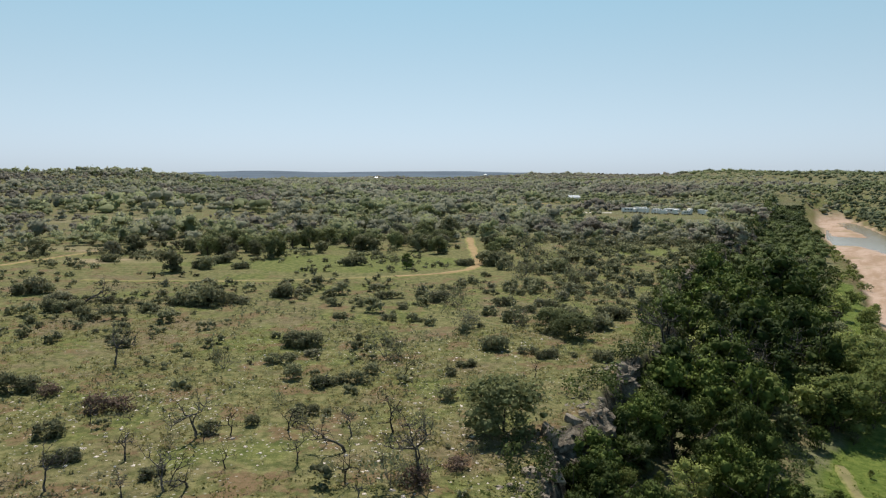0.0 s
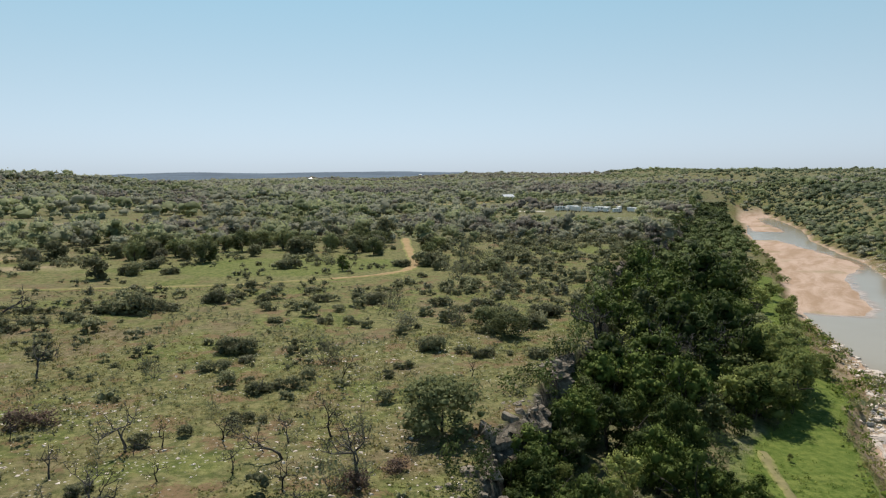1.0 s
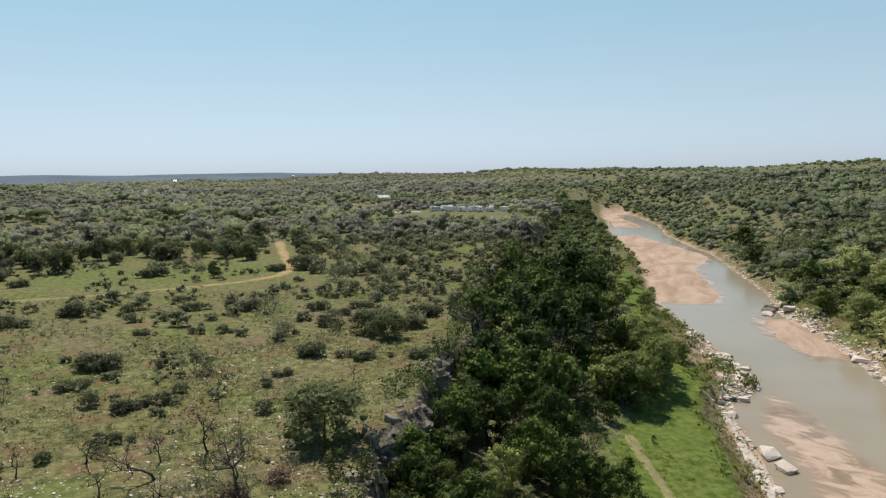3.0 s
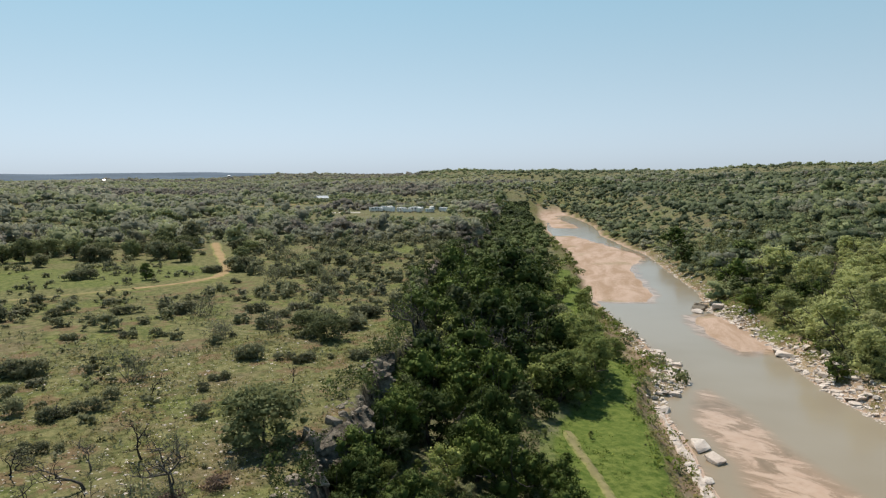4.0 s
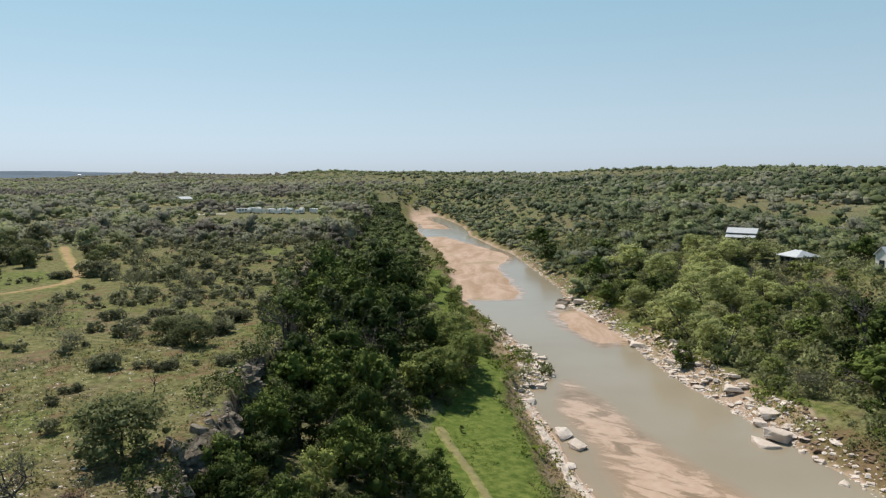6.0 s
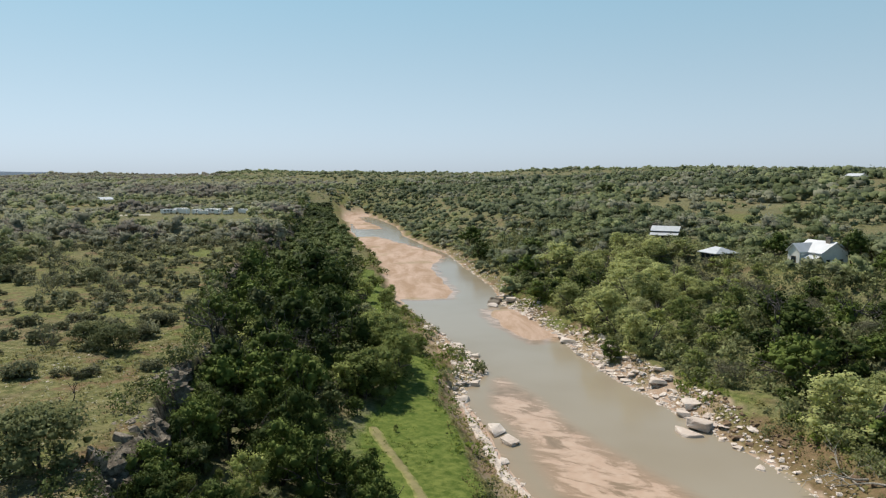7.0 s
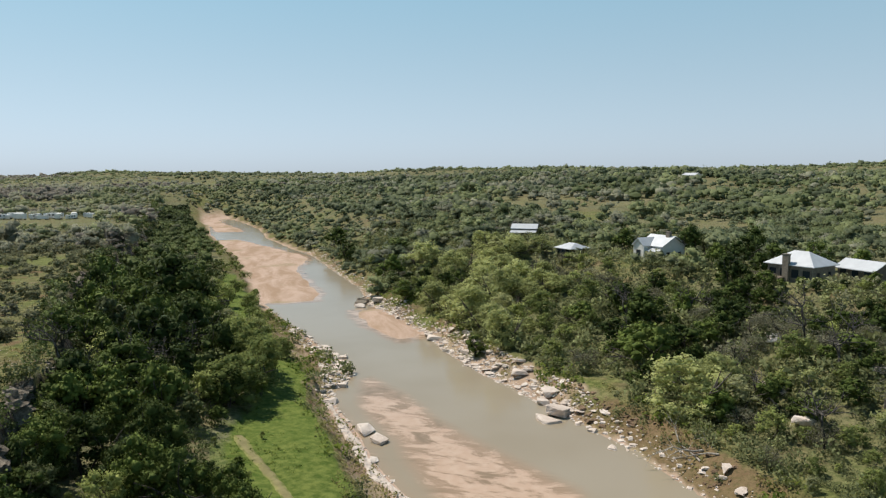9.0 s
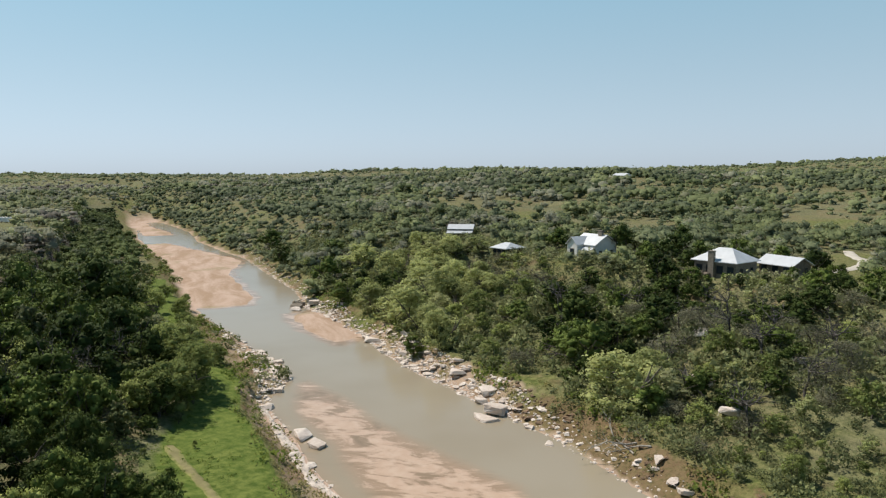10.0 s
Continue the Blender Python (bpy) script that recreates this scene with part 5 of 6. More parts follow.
def make_boulder(seed, flat, material, name="boulder"):
    r = random.Random(seed)
    bm = bmesh.new()
    for _ in range(16):
        p = Vector((r.uniform(-1, 1), r.uniform(-1, 1), r.choice((-1, 1)) * r.uniform(0.75, 1)))
        k = r.uniform(0.8, 1.0) / max(abs(p.x), abs(p.y))
        bm.verts.new((p.x * k * 0.62, p.y * k * 0.5, (p.z + 0.25 * p.x) * 0.42 * flat))
    hull = bmesh.ops.convex_hull(bm, input=bm.verts)
    bmesh.ops.delete(bm, geom=[g for g in hull["geom_interior"] if isinstance(g, bmesh.types.BMVert)], context='VERTS')
    bmesh.ops.bevel(bm, geom=list(bm.edges), offset=0.025, segments=1, affect='EDGES', profile=0.6)
    bmesh.ops.triangulate(bm, faces=bm.faces)
    bmesh.ops.subdivide_edges(bm, edges=[e for e in bm.edges if e.calc_length() > 0.28], cuts=1)
    for v in bm.verts:
        q = v.co * 3.1 + Vector((seed * 7.7, 0, 0))
        v.co += Vector((noise.noise(q), noise.noise(q + Vector((9, 0, 0))), 0.6 * noise.noise(q + Vector((0, 9, 0))))) * 0.055
    low = min(v.co.z for v in bm.verts)
    for v in bm.verts:
        v.co.z -= low + 0.12 * flat
    return from_bm(name, bm, material)


pale = [make_boulder(i, f, "limestone") for i, f in enumerate((0.45, 0.6, 0.75, 0.5, 0.9, 0.35, 0.65))]
rim_rock = [make_boulder(40 + i, f, "rim_rock") for i, f in enumerate((0.4, 0.75, 1.1, 0.55, 1.3))]


def boulder(me, x, y, size, label, group, turn=None, z=None, tilt=6, low=1.0):
    ob = new("boulder", me)
    z = float(ground_z(x, y)) if z is None else z
    ob.matrix_basis = pose(x, y, max(z, WATER - 0.1), rng.uniform(-tilt, tilt), rng.uniform(-tilt, tilt), rng.uniform(0, 360) if turn is None else turn) @ Matrix.Diagonal((size * rng.uniform(0.85, 1.2), size * rng.uniform(0.85, 1.2), size * low * rng.uniform(0.8, 1.15), 1))
    return tagged(ob, label, "boulder", group)


# the large ones
for me, x, y, s, turn, tilt in [(pale[1], 94.6, 61.0, 3.5, 20, 16), (pale[5], 91.4, 60.6, 3.6, 60, 5), (pale[5], 119.5, 112.5, 4.2, 40, 4), (pale[3], 100.3, 66.5, 3.0, 60, 4), (pale[5], 106.0, 77.0, 3.4, 30, 5), (pale[0], 67.6, 77.5, 2.7, 70, 4), (pale[1], 66.4, 73.6, 1.9, 100, 4), (pale[5], 88.0, 46.9, 1.5, 10, 4), (rim_rock[3], 136.5, 160.5, 3.6, 20, 12), (pale[1], 141.0, 157.5, 2.8, 50, 14), (rim_rock[1], 139.5, 163, 3.0, 80, 18), (pale[0], 133.5, 157.0, 2.4, 0, 5)]:
    boulder(me, x, y, s, "large pale limestone boulder at the water's edge", "large boulders by the river", turn, tilt=tilt, low=0.8)
# rubble on the east bank, the spit and the west bank
rubble = spread(85, 150, 50, 170, 1.5, lambda x, y: ((x > water_e(y) - 0.6) & (x < water_e(y) + np.interp(y, (50, 60, 110, 120, 150, 165), (4, 7, 8, 2, 7, 3)))) * np.interp(y, (50, 58, 112, 118, 145, 165), (0.4, 0.9, 0.9, 0.15, 0.5, 0.3)), 70, most=120)
for i, (x, y) in enumerate(rubble):
    boulder(pale[i % 7], x, y, rng.choice([0.5, 0.6, 0.7, 0.9, 1.2, 1.6]), "broken pale limestone block on the river bank", "rubble on the far bank", tilt=12, low=0.72)
spit = spread(60, 115, 92, 150, 1.5, lambda x, y: ((x > water_w(y) - np.interp(y, (92, 104, 120, 150), (2, 8, 5, 3))) & (x < water_w(y) + 0.8)) * np.interp(y, (92, 98, 120, 132, 150), (0.1, 0.95, 0.8, 0.15, 0.1)), 71, most=60)
for i, (x, y) in enumerate(spit):
    boulder(pale[(i * 3) % 7], x, y, rng.choice([0.5, 0.7, 1.0, 1.3, 1.9]), "flat pale limestone slab on the rocky spit", "slabs on the spit", tilt=8, low=0.65)
def rock_shelf(y0, y1):
    """A low worn shelf of pale rock between the bank and the water."""
    ys = np.arange(y0, y1, 0.35)
    k = np.linspace(0, 1, 11)
    wide = 1.5 + 0.9 * vnoise(ys, ys * 0, 3.2, 90) + 0.5 * vnoise(ys, ys * 0, 1.1, 91)
    inner = water_w(ys) - 0.7 - np.maximum(wide, 0.2) + 0.4 * vnoise(ys, ys * 0, 6, 92)
    x = inner[:, None] + np.maximum(wide, 0.2)[:, None] * k * 1.15
    y = np.repeat(ys[:, None], 11, 1)
    step = np.floor(vnoise(x, y, 1.9, 93) * 2.2) * 0.11 + 0.07 * vnoise(x, y, 0.6, 94)
    z = ground_z(x, y) + (0.34 + step) * np.minimum(1, 5 * np.minimum(k, 1 - k)) - 0.22 * (np.minimum(k, 1 - k) < 0.05)
    i, j = np.meshgrid(np.arange(len(ys) - 1), np.arange(10), indexing="ij")
    f = np.stack([i * 11 + j, i * 11 + j + 1, (i + 1) * 11 + j + 1, (i + 1) * 11 + j], -1).reshape(-1, 4)
    ob = new("rock_ledge", mesh_of("rock_ledge", np.stack([x.ravel(), y.ravel(), z.ravel()], 1), f, "limestone"))
    return tagged(ob, "low pale limestone ledge along the water", "ledge", kind="structure")


rock_shelf(44, 92)
ledge = spread(45, 80, 44, 96, 1.6, lambda x, y: (np.abs(x - water_w(y) + 1.0) < 1.3) * 0.5, 72, most=18)
for i, (x, y) in enumerate(ledge):
    boulder(pale[(0, 3, 5)[i % 3]], x, y, rng.choice([0.5, 0.8, 1.1, 1.5]), "low pale ledge block along the water", "ledge blocks on the near bank", rng.uniform(40, 75), tilt=4, low=0.6)
for i, (x, y) in enumerate([(104, 26), (113, 33), (125, 22), (133, 41), (121, 49), (142, 33)]):
    boulder(pale[(0, 3, 5)[i % 3]], x, y, 3.2, "flat pale rock ledge in the bank woods", "ledges in the bank woods", tilt=4)
for i, (x, y) in enumerate([(79.9, 23.4), (81.5, 25), (78.5, 21.5), (83, 27), (86, 30)]):
    boulder(pale[i], x, y, 1.3, "pale limestone boulder on the earth bank", "boulders on the earth bank", tilt=12)
# blocks along the rim and at the foot of the cliff
for i in range(36):
    y = rng.uniform(*((64, 75.5), (64, 75.5), (87, 95), (54, 57.5))[i % 4])
    off = rng.uniform(-1.6, 2.2)
    drop = max(0.0, off - 0.4)
    x = float(cliff_x(y)) + off
    boulder(rim_rock[i % 5], x, y, rng.choice([0.3, 0.5, 0.7, 0.9, 1.3]), "weathered grey limestone block at the cliff edge", "blocks along the cliff", z=float(ground_z(cliff_x(y) - 2.5, y)) - 0.3 - drop * 0.9, tilt=28)


def pebbles(seed, material, places, name, label, grow=1.0):
    """Loose stones too many to count, joined."""
    r = np.random.default_rng(seed)
    cube = np.array([(-.5, -.5, 0), (.5, -.5, 0), (.5, .5, 0), (-.5, .5, 0), (-.32, -.36, .4), (.36, -.3, .36), (.3, .34, .42), (-.36, .3, .34)])
    quad = np.array([(0, 1, 5, 4), (1, 2, 6, 5), (2, 3, 7, 6), (3, 0, 4, 7), (4, 5, 6, 7)])
    vs, fs = [], []
    for i, (x, y) in enumerate(places):
        a, s = r.uniform(0, 6.3), grow * r.choice([0.12, 0.2, 0.3, 0.5], p=[.42, .33, .18, .07])
        v = (cube + r.normal(0, 0.08, cube.shape)) * (s * r.uniform(.8, 1.5), s, s * r.uniform(.4, .9))
        c0, s0 = math.cos(a), math.sin(a)
        w = np.stack([x + v[:, 0] * c0 - v[:, 1] * s0, y + v[:, 0] * s0 + v[:, 1] * c0, v[:, 2]], 1)
        vs.append(w)
        fs.append(quad + 8 * i)
    v = np.vstack(vs)
    v[:, 2] += np.repeat(ground_z(places[:, 0], places[:, 1]), 8) - 0.03
    tagged(new(name, mesh_of(name, v, np.vstack(fs), material)), label, "stones", kind="stuff")


pebbles(80, "limestone", spread(-75, 30, 40, 115, 0.7, lambda x, y: west(x, y) * smooth(0.3 + 1.2 * vnoise(x, y, 12, 34)) * np.interp(y, (40, 75, 115), (0.55, 0.35, 0.08)), 81), "plateau_stones", "pale limestone chips scattered in thin grass", 0.7)
pebbles(84, "limestone", spread(85, 150, 50, 170, 0.75, lambda x, y: ((x > water_e(y) - 0.4) & (x < water_e(y) + np.interp(y, (50, 60, 110, 120, 150, 165), (3, 7, 8, 3, 7, 3)))) * np.interp(y, (50, 58, 112, 118, 145, 165), (0.4, 0.6, 0.65, 0.2, 0.5, 0.3)) * smooth(0.7 + vnoise(x, y, 4, 39)), 85), "rubble_stones", "broken pale limestone rubble on the far bank", 2.6)
pebbles(86, "limestone", spread(50, 115, 55, 150, 0.75, lambda x, y: ((x < water_w(y) + 0.4) & (x > water_w(y) - np.interp(y, (55, 80, 95, 104, 120, 150), (1.0, 1.0, 2, 8, 5, 3)))) * np.interp(y, (55, 92, 98, 122, 132), (0.10, 0.10, 0.7, 0.6, 0.12)), 87), "spit_stones", "broken pale stones on the near bank", 2.2)
pebbles(88, "soil", spread(75, 110, 15, 64, 0.8, lambda x, y: ((x > water_e(y) + 1.5) & (x < water_e(y) + 7.5)) * smooth(0.4 + vnoise(x, y, 5, 41)) * 0.8, 89), "earth_clods", "crumbling brown earth on the cut bank", 2.4)
pebbles(82, "limestone", spread(40, 220, 25, 300, 0.9, lambda x, y: (((x > water_e(y) - 0.5) & (x < water_e(y) + 5)) | ((x < water_w(y) + 0.3) & (x > water_w(y) - 3) & (y < 190) & (y > 96) & (np.abs(vnoise(x, y, 8, 45)) < 0.35))) * 0.6, 83), "bank_stones", "small pale stones along both river banks", 1.7)


pebbles(90, "rim_rock", spread(0, 40, 48, 104, 0.6, lambda x, y: ((x > cliff_x(y) - 3.5) & (x < cliff_x(y) + 0.8)) * np.interp(y, (48, 54, 62, 66, 76, 80, 92, 100), (0.5, 0.8, 0.8, 0.6, 0.8, 0.2, 0.6, 0.3)) * smooth(0.5 + 1.2 * vnoise(x, y, 5, 46)), 91), "rim_stones", "weathered grey limestone rubble along the cliff edge", 1.2)


# driftwood on the east bank
def driftwood(seed, x, y, length, turn, label):
    r = np.random.default_rng(seed)
    v, f = tubes(limbs(r, (0, 0, 0.1), (1, 0, 0.12), length, 0.16, 2, 0.6, 0.0, 0.12))
    ob = new("driftwood", mesh_of("driftwood", v, f, "bleached", None, False))
    ob.matrix_basis = pose(x, y, float(ground_z(x, y)), 0, 0, turn)
    return tagged(ob, label, "driftwood", "driftwood on the bank")


for i, (x, y, n, a) in enumerate([(87.5, 34.0, 5.0, 60), (88.5, 32.0, 4.2, 110), (86.5, 31.5, 3.6, 40), (89.5, 34.5, 4.5, 150)]):
    driftwood(300 + i, x, y, n, a, "bleached driftwood trunk tangled on the bank")
for i, (x, y) in enumerate([(33, 103), (38, 108), (46, 118), (44, 100), (57, 112), (26, 84), (60, 128), (120, 60), (128, 48), (135, 70), (98, 22), (106, 30), (112, 18), (121, 26), (118, 40), (131, 34), (127, 16), (140, 50), (137, 28), (146, 62), (110, 50), (150, 40)]):
    plant(dead[(0, 1, 3)[i % 3]], used, x, y, rng.uniform(1.5, 2.0))


# ---- buildings ----
def prism(bm, rows):
    """A solid from two matching outlines of four corners."""
    vs = [bm.verts.new(p) for p in rows]
    for f in ((0, 1, 2, 3), (7, 6, 5, 4), (0, 4, 5, 1), (1, 5, 6, 2), (2, 6, 7, 3), (3, 7, 4, 0)):
        bm.faces.new([vs[i] for i in f])


def roof_mesh(w, d, z, high, ridge, over=0.7, thick=0.18):
    """A roof over a w by d plan: ridge is the ridge's length (0: a point; w: gables)."""
    bm = bmesh.new()
    a, b, k = w / 2 + over, d / 2 + over, ridge / 2 + (over if ridge >= w else 0)
    for dz in (0, -thick):
        c = [bm.verts.new(p) for p in ((-a, -b, z + dz), (a, -b, z + dz), (a, b, z + dz), (-a, b, z + dz), (-k, 0, z + high + dz), (k, 0, z + high + dz))]
        fs = [(0, 1, 5, 4), (2, 3, 4, 5), (1, 2, 5), (3, 0, 4)]
        if dz == 0:
            top = c
        for f in fs:
            if len(f) == 3 and ridge >= w:
                continue
            bm.faces.new([c[i] for i in (f if dz == 0 else f[::-1])])
    for i, j in ((0, 1), (1, 2), (2, 3), (3, 0)) if ridge < w else ((0, 1), (1, 5), (5, 2), (2, 3), (3, 4), (4, 0)):
        bm.faces.new([top[i], c[i], c[j], top[j]])
    bmesh.ops.recalc_face_normals(bm, faces=bm.faces)
    return from_bm("roof", bm, "roof")


def opening(parent, kind, x, y, z, w, h, facing, material="glass"):
    """A window or door with its frame; facing: degrees of the wall's outward side."""
    bm = bmesh.new()
    for a in ((-w / 2 - .08, -w / 2, 0, h), (w / 2, w / 2 + .08, 0, h), (-w / 2 - .08, w / 2 + .08, h, h + .1), (-w / 2 - .08, w / 2 + .08, -.1, 0)):
        box(bm, a[0], a[1], -0.02, 0.08, a[2], a[3])
    fr = part(kind, from_bm(kind, bm, "wood"), parent)
    fr.matrix_basis = pose(x, y, z, 0, 0, facing)
    bm = bmesh.new()
    box(bm, -w / 2, w / 2, 0.0, 0.03, 0, h)
    part("pane", from_bm("pane", bm, material), fr)


def make_house(name, x, y, turn, w, d, tall, high, ridge, wall, label, base=0.0, windows=4, chimney=None, deck=False, porch=0.0, wing=0.0):
    top = new(name)
    top.matrix_basis = pose(x, y, float(ground_z(x, y)) + base, 0, 0, turn)
    bm = bmesh.new()
    box(bm, -w / 2, w / 2, -d / 2, d / 2, -2.0, tall)
    if ridge >= w:
        for sgn in (-1, 1):
            rows = [(sgn * w / 2, -d / 2, tall), (sgn * w / 2, d / 2, tall), (sgn * w / 2, 0.01, tall + high - 0.25), (sgn * w / 2, -0.01, tall + high - 0.25)]
            prism(bm, rows + [(u - sgn * 0.2, v, h) for u, v, h in rows])
    part("wall", from_bm("wall", bm, wall), top)
    part("roof", roof_mesh(w, d, tall, high, ridge), top, "pale metal standing-seam roof")
    for i in range(windows):
        u = -w / 2 + w * (i + 0.5) / windows
        opening(top, "window", u, d / 2 + 0.01, 0.9, 1.7, 1.9, 0)
    for i in range(2):
        opening(top, "window", -w / 2 - 0.01, -d / 4 + i * d / 2, 1.0, 1.1, 1.3, 90)
    if chimney:
        bm = bmesh.new()
        cx, cy, cz = chimney
        box(bm, cx - .75, cx + .75, cy - .45, cy + .45, -2, cz)
        box(bm, cx - .85, cx + .85, cy - .55, cy + .55, cz, cz + .2)
        part("chimney", from_bm("chimney", bm, "stone_wall"), top, "stone chimney")
    if deck:
        bm = bmesh.new()
        box(bm, 0.5, w / 2 + 2.5, d / 2, d / 2 + 4.0, 0.75, 0.95)
        part("deck", from_bm("deck", bm, "wood"), top, "weathered raised timber deck")
        for i in range(5):
            bm = bmesh.new()
            u = 0.6 + (w / 2 + 1.8) * i / 4
            box(bm, u - .08, u + .08, d / 2 + 3.8, d / 2 + 3.96, -2.5, 1.9)
            part("post", from_bm("post", bm, "wood"), top)
        bm = bmesh.new()
        box(bm, 0.5, w / 2 + 2.5, d / 2 + 3.84, d / 2 + 3.92, 1.75, 1.9)
        part("rail", from_bm("rail", bm, "wood"), top)
        for i in range(30):
            bm = bmesh.new()
            u = 0.7 + (w / 2 + 1.7) * i / 29
            box(bm, u - .02, u + .02, d / 2 + 3.86, d / 2 + 3.9, 0.95, 1.75)
            part("baluster", from_bm("baluster", bm, "wood"), top)
    if porch:
        bm = bmesh.new()
        prism(bm, [(-w / 2 - .5, d / 2 + .05, tall - .7), (w / 2 + .5, d / 2 + .05, tall - .7), (w / 2 + .5, d / 2 + porch, tall - 1.6), (-w / 2 - .5, d / 2 + porch, tall - 1.6),
                   (-w / 2 - .5, d / 2 + .05, tall - .55), (w / 2 + .5, d / 2 + .05, tall - .55), (w / 2 + .5, d / 2 + porch, tall - 1.45), (-w / 2 - .5, d / 2 + porch, tall - 1.45)])
        part("porch_roof", from_bm("porch_roof", bm, "roof"), top, "low pale metal porch roof")
        for i in range(6):
            bm = bmesh.new()
            u = -w / 2 + w * i / 5
            box(bm, u - .1, u + .1, d / 2 + porch - .3, d / 2 + porch - .1, -1, tall - 1.5)
            part("post", from_bm("post", bm, "wood"), top)
    if wing:
        bm = bmesh.new()
        u0, u1, v1 = w / 2 - wing, w / 2, d / 2 + 3.0
        box(bm, u0, u1, 0.2, v1, -1.9, tall)
        prism(bm, [(u0, v1, tall), (u1, v1, tall), (u0 + wing / 2 + .01, v1, tall + wing * 0.5), (u0 + wing / 2 - .01, v1, tall + wing * 0.5), (u0, v1 - .2, tall), (u1, v1 - .2, tall), (u0 + wing / 2 + .01, v1 - .2, tall + wing * 0.5), (u0 + wing / 2 - .01, v1 - .2, tall + wing * 0.5)])
        part("wing", from_bm("wing", bm, wall), top, "white gabled wing")
        wr = part("wing_roof", roof_mesh(d / 2 + 3.4, wing, tall + 0.02, wing * 0.52, d / 2 + 3.4, 0.4), top, "pale metal gabled roof")
        wr.matrix_basis = pose((u0 + u1) / 2, d / 4 + 1.4, 0, 0, 0, 90)
        opening(top, "window", (u0 + u1) / 2, v1 + 0.01, 0.9, 1.6, 1.9, 0)
    return tagged(top, label, "house")


make_house("house", 180.2, 49.4, 75, 11.2, 9.4, 3.9, 3.0, 3.6, "stone_wall", "stone house with a pale hipped metal roof", 0, 4, (0.5, 5.3, 6.3), True)
make_house("garage", 188.6, 37.6, 63, 9.6, 6.5, 2.9, 2.0, 9.6, "wood", "small timber building with a pale gabled roof", 0, 3)
make_house("house", 200.6, 94.4, 70, 9.0, 9.0, 4.2, 3.0, 9.0, "white_wall", "white house with a steep metal roof and a gabled wing", 0, 4, (-2.8, 0.5, 8.2), False, 2.6, 4.4)
make_house("house", 193.5, 122.0, 74, 6.8, 7.4, 3.2, 1.6, 2.6, "wood", "low timber house with a pale hipped roof", -1.2, 3)
make_house("barn", 231.2, 168.6, 118, 9.4, 6.6, 3.9, 1.7, 9.4, "wood", "open barn with a long pale metal roof", 0, 3, None, False, 4.0)
make_house("house", 632.0, 275.0, 66, 16.0, 8.0, 3.2, 2.2, 16.0, "white_wall", "white house far off on the ridge", 0.5, 6)
make_house("house", 107.0, 580.0, 20, 9.0, 7.0, 2.8, 1.8, 9.0, "white_wall", "small white camp building among the trees", 0, 3)

make_house("house", -141.0, 1493.0, 10, 4.6, 4.0, 2.4, 1.3, 4.6, "stone_wall", "tiny pale-roofed house in the far woods", 1.5, 2)
make_house("house", 101.0, 1697.0, 10, 4.6, 4.0, 2.4, 1.3, 4.6, "stone_wall", "tiny pale-roofed house in the far woods", 1.5, 2)

tagged(strip("drive", [(262, 34), (246, 30.5), (236, 26), (222, 25), (210, 27), (200, 30), (194, 33)], 4.0, "drive"), "pale crushed stone drive", "drive", kind="structure")
tagged(strip("drive", [(84, 423), (92, 422.5), (101, 421)], 6.0, "drive"), "pale gravel strip of a camp ground", "drive", kind="structure")
tagged(strip("drive", [(30, 505), (50, 503), (75, 520), (100, 560)], 6.0, "track"), "sandy lane to the camp", "lane", kind="structure")


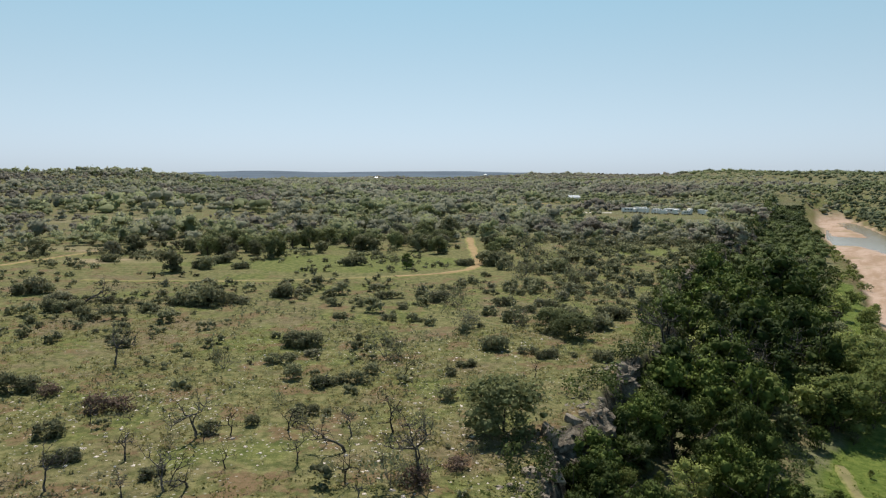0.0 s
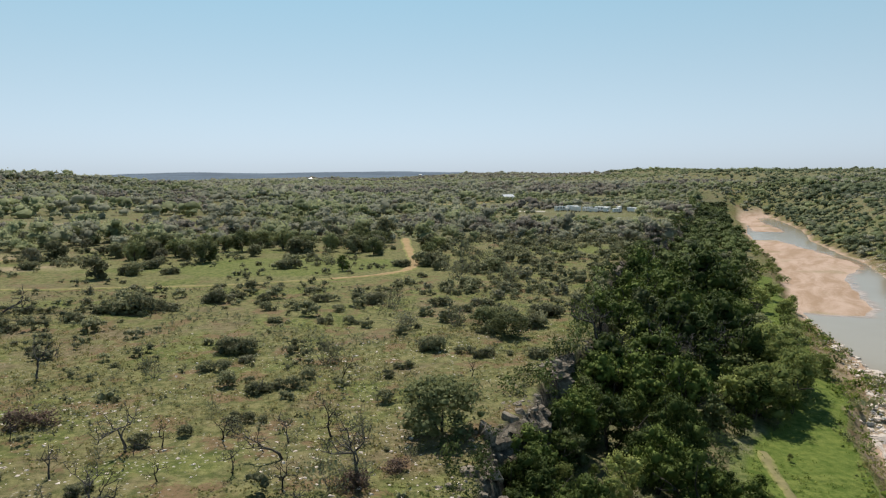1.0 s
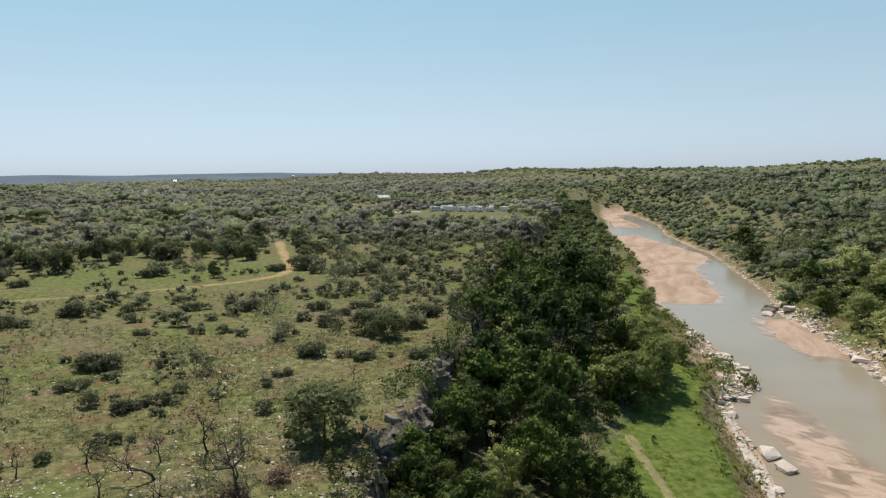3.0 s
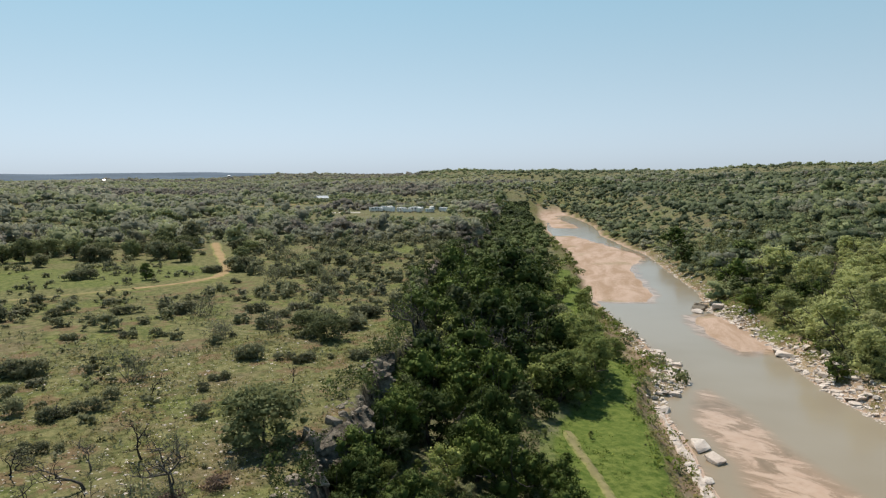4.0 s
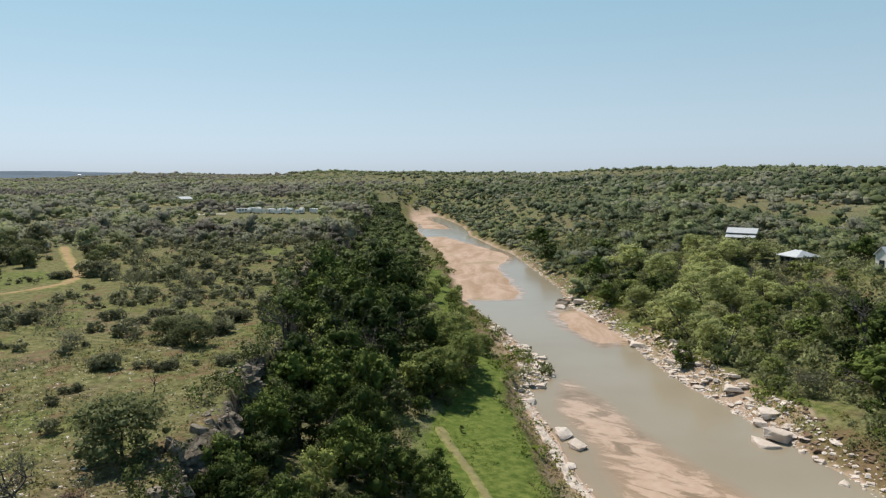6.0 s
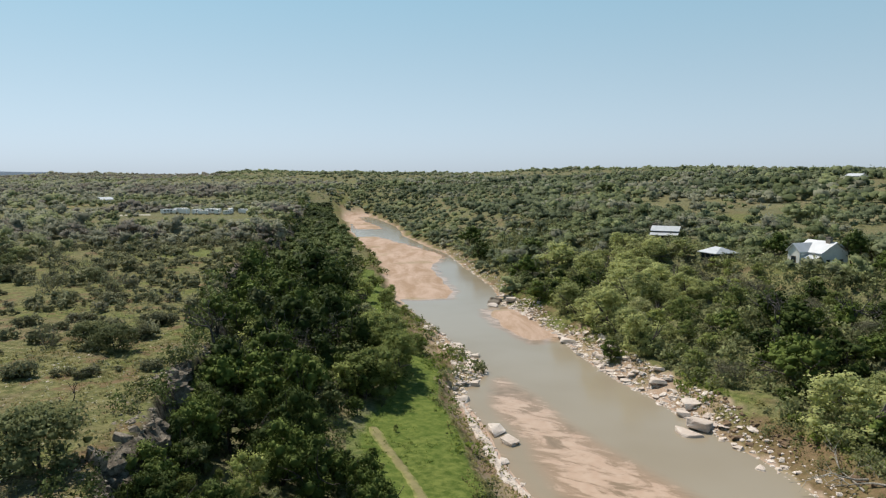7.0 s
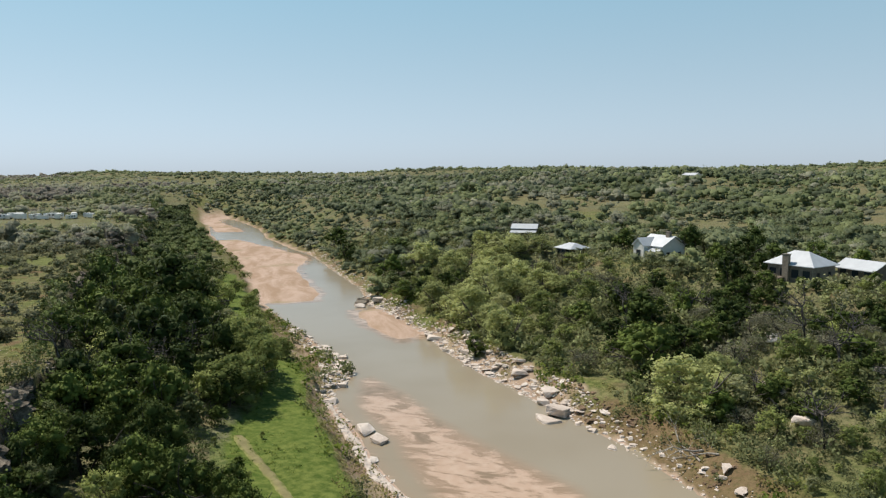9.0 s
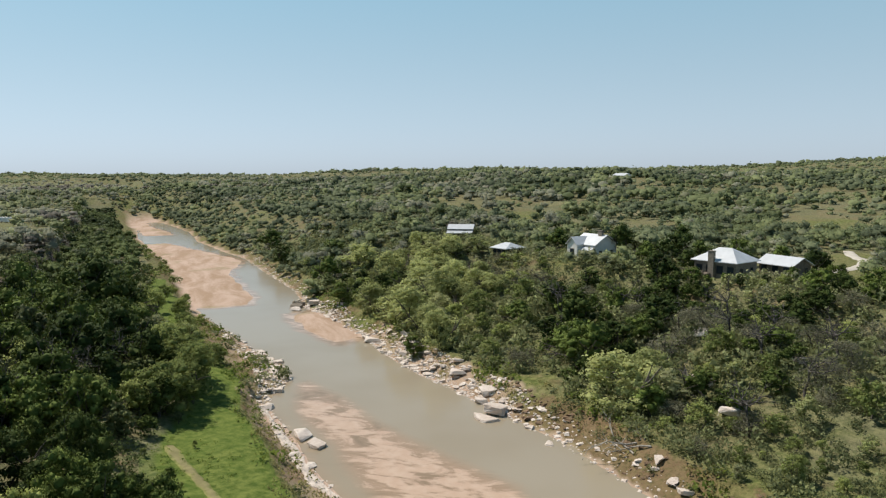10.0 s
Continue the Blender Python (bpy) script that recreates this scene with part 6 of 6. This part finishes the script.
# ---- parked camping vehicles ----
def make_camper(length):
    top = new("camper")
    bm = bmesh.new()
    box(bm, -length / 2, length / 2, -1.2, 1.2, 0.55, 3.0)
    bmesh.ops.bevel(bm, geom=list(bm.edges), offset=0.18, segments=2, affect='EDGES')
    part("body", from_bm("body", bm, "paint"), top)
    for sx in (-1, 1):
        for sy in (-1, 1):
            bm = bmesh.new()
            bmesh.ops.create_cone(bm, cap_ends=True, segments=14, radius1=0.36, radius2=0.36, depth=0.24, matrix=pose(sx * length * 0.28, sy * 1.08, 0.36, 90, 0, 0))
            part("wheel", from_bm("wheel", bm, "dark_trim"), top)
    for i in range(3):
        bm = bmesh.new()
        u = -length * 0.3 + i * length * 0.3
        box(bm, u - .5, u + .5, -1.225, -1.2, 1.7, 2.4)
        part("window", from_bm("window", bm, "glass"), top)
    return tagged(top, "white camping trailer parked on the gravel", "camper", "campers at the camp ground")


camper = make_camper(7.0)
for i, (x, y) in enumerate([(111, 424), (115.5, 425), (119, 417), (126, 416), (127.5, 409), (133, 412), (134, 405), (139, 402), (143, 408), (149, 403), (152, 398), (120, 428), (137, 417)]):
    plant(camper, used, x, y, (1.0, 0.8, 1.1)[i % 3], 1.0, (20, 75, 110, 30, 150, 10, 60)[i % 7])


# ---- far hills ----
def far_hill(az0, az1, r, top, seed, label):
    a = np.radians(np.linspace(az0, az1, 120))
    k = np.linspace(0, 1, 120)
    h = top * np.sin(np.pi * k) ** 0.35 * (0.8 + 0.14 * vnoise(k * 120, k * 0, 14, seed) + 0.06 * vnoise(k * 120, k * 0, 4, seed + 1))
    rows = []
    for dr, f in ((-500, -0.6), (-250, 0.55), (0, 1.0), (250, 0.5)):
        rows.append(np.stack([np.sin(a) * (r + dr), np.cos(a) * (r + dr), EYE - 25 + h * f], 1))
    i, j = np.meshgrid(np.arange(3), np.arange(119), indexing="ij")
    f = np.stack([i * 120 + j, i * 120 + j + 1, (i + 1) * 120 + j + 1, (i + 1) * 120 + j], -1).reshape(-1, 4)
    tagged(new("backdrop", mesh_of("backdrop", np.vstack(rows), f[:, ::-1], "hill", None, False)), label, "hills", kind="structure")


far_hill(-34, 18, 4300, 44, 3, "long wooded ridge painted haze-blue on the horizon")
far_hill(-26, 6, 3300, 29, 9, "lower wooded ridge painted haze-blue in the distance")

for model in near_oaks + near_elms + far_oaks + far_elms + willows + budding + bank_trees + bushes + grey_bushes + dead + field_oaks + [russet, camper]:
    if model not in used:
        plant(model, used, rng.uniform(-60, -30), rng.uniform(95, 130), 0.6)
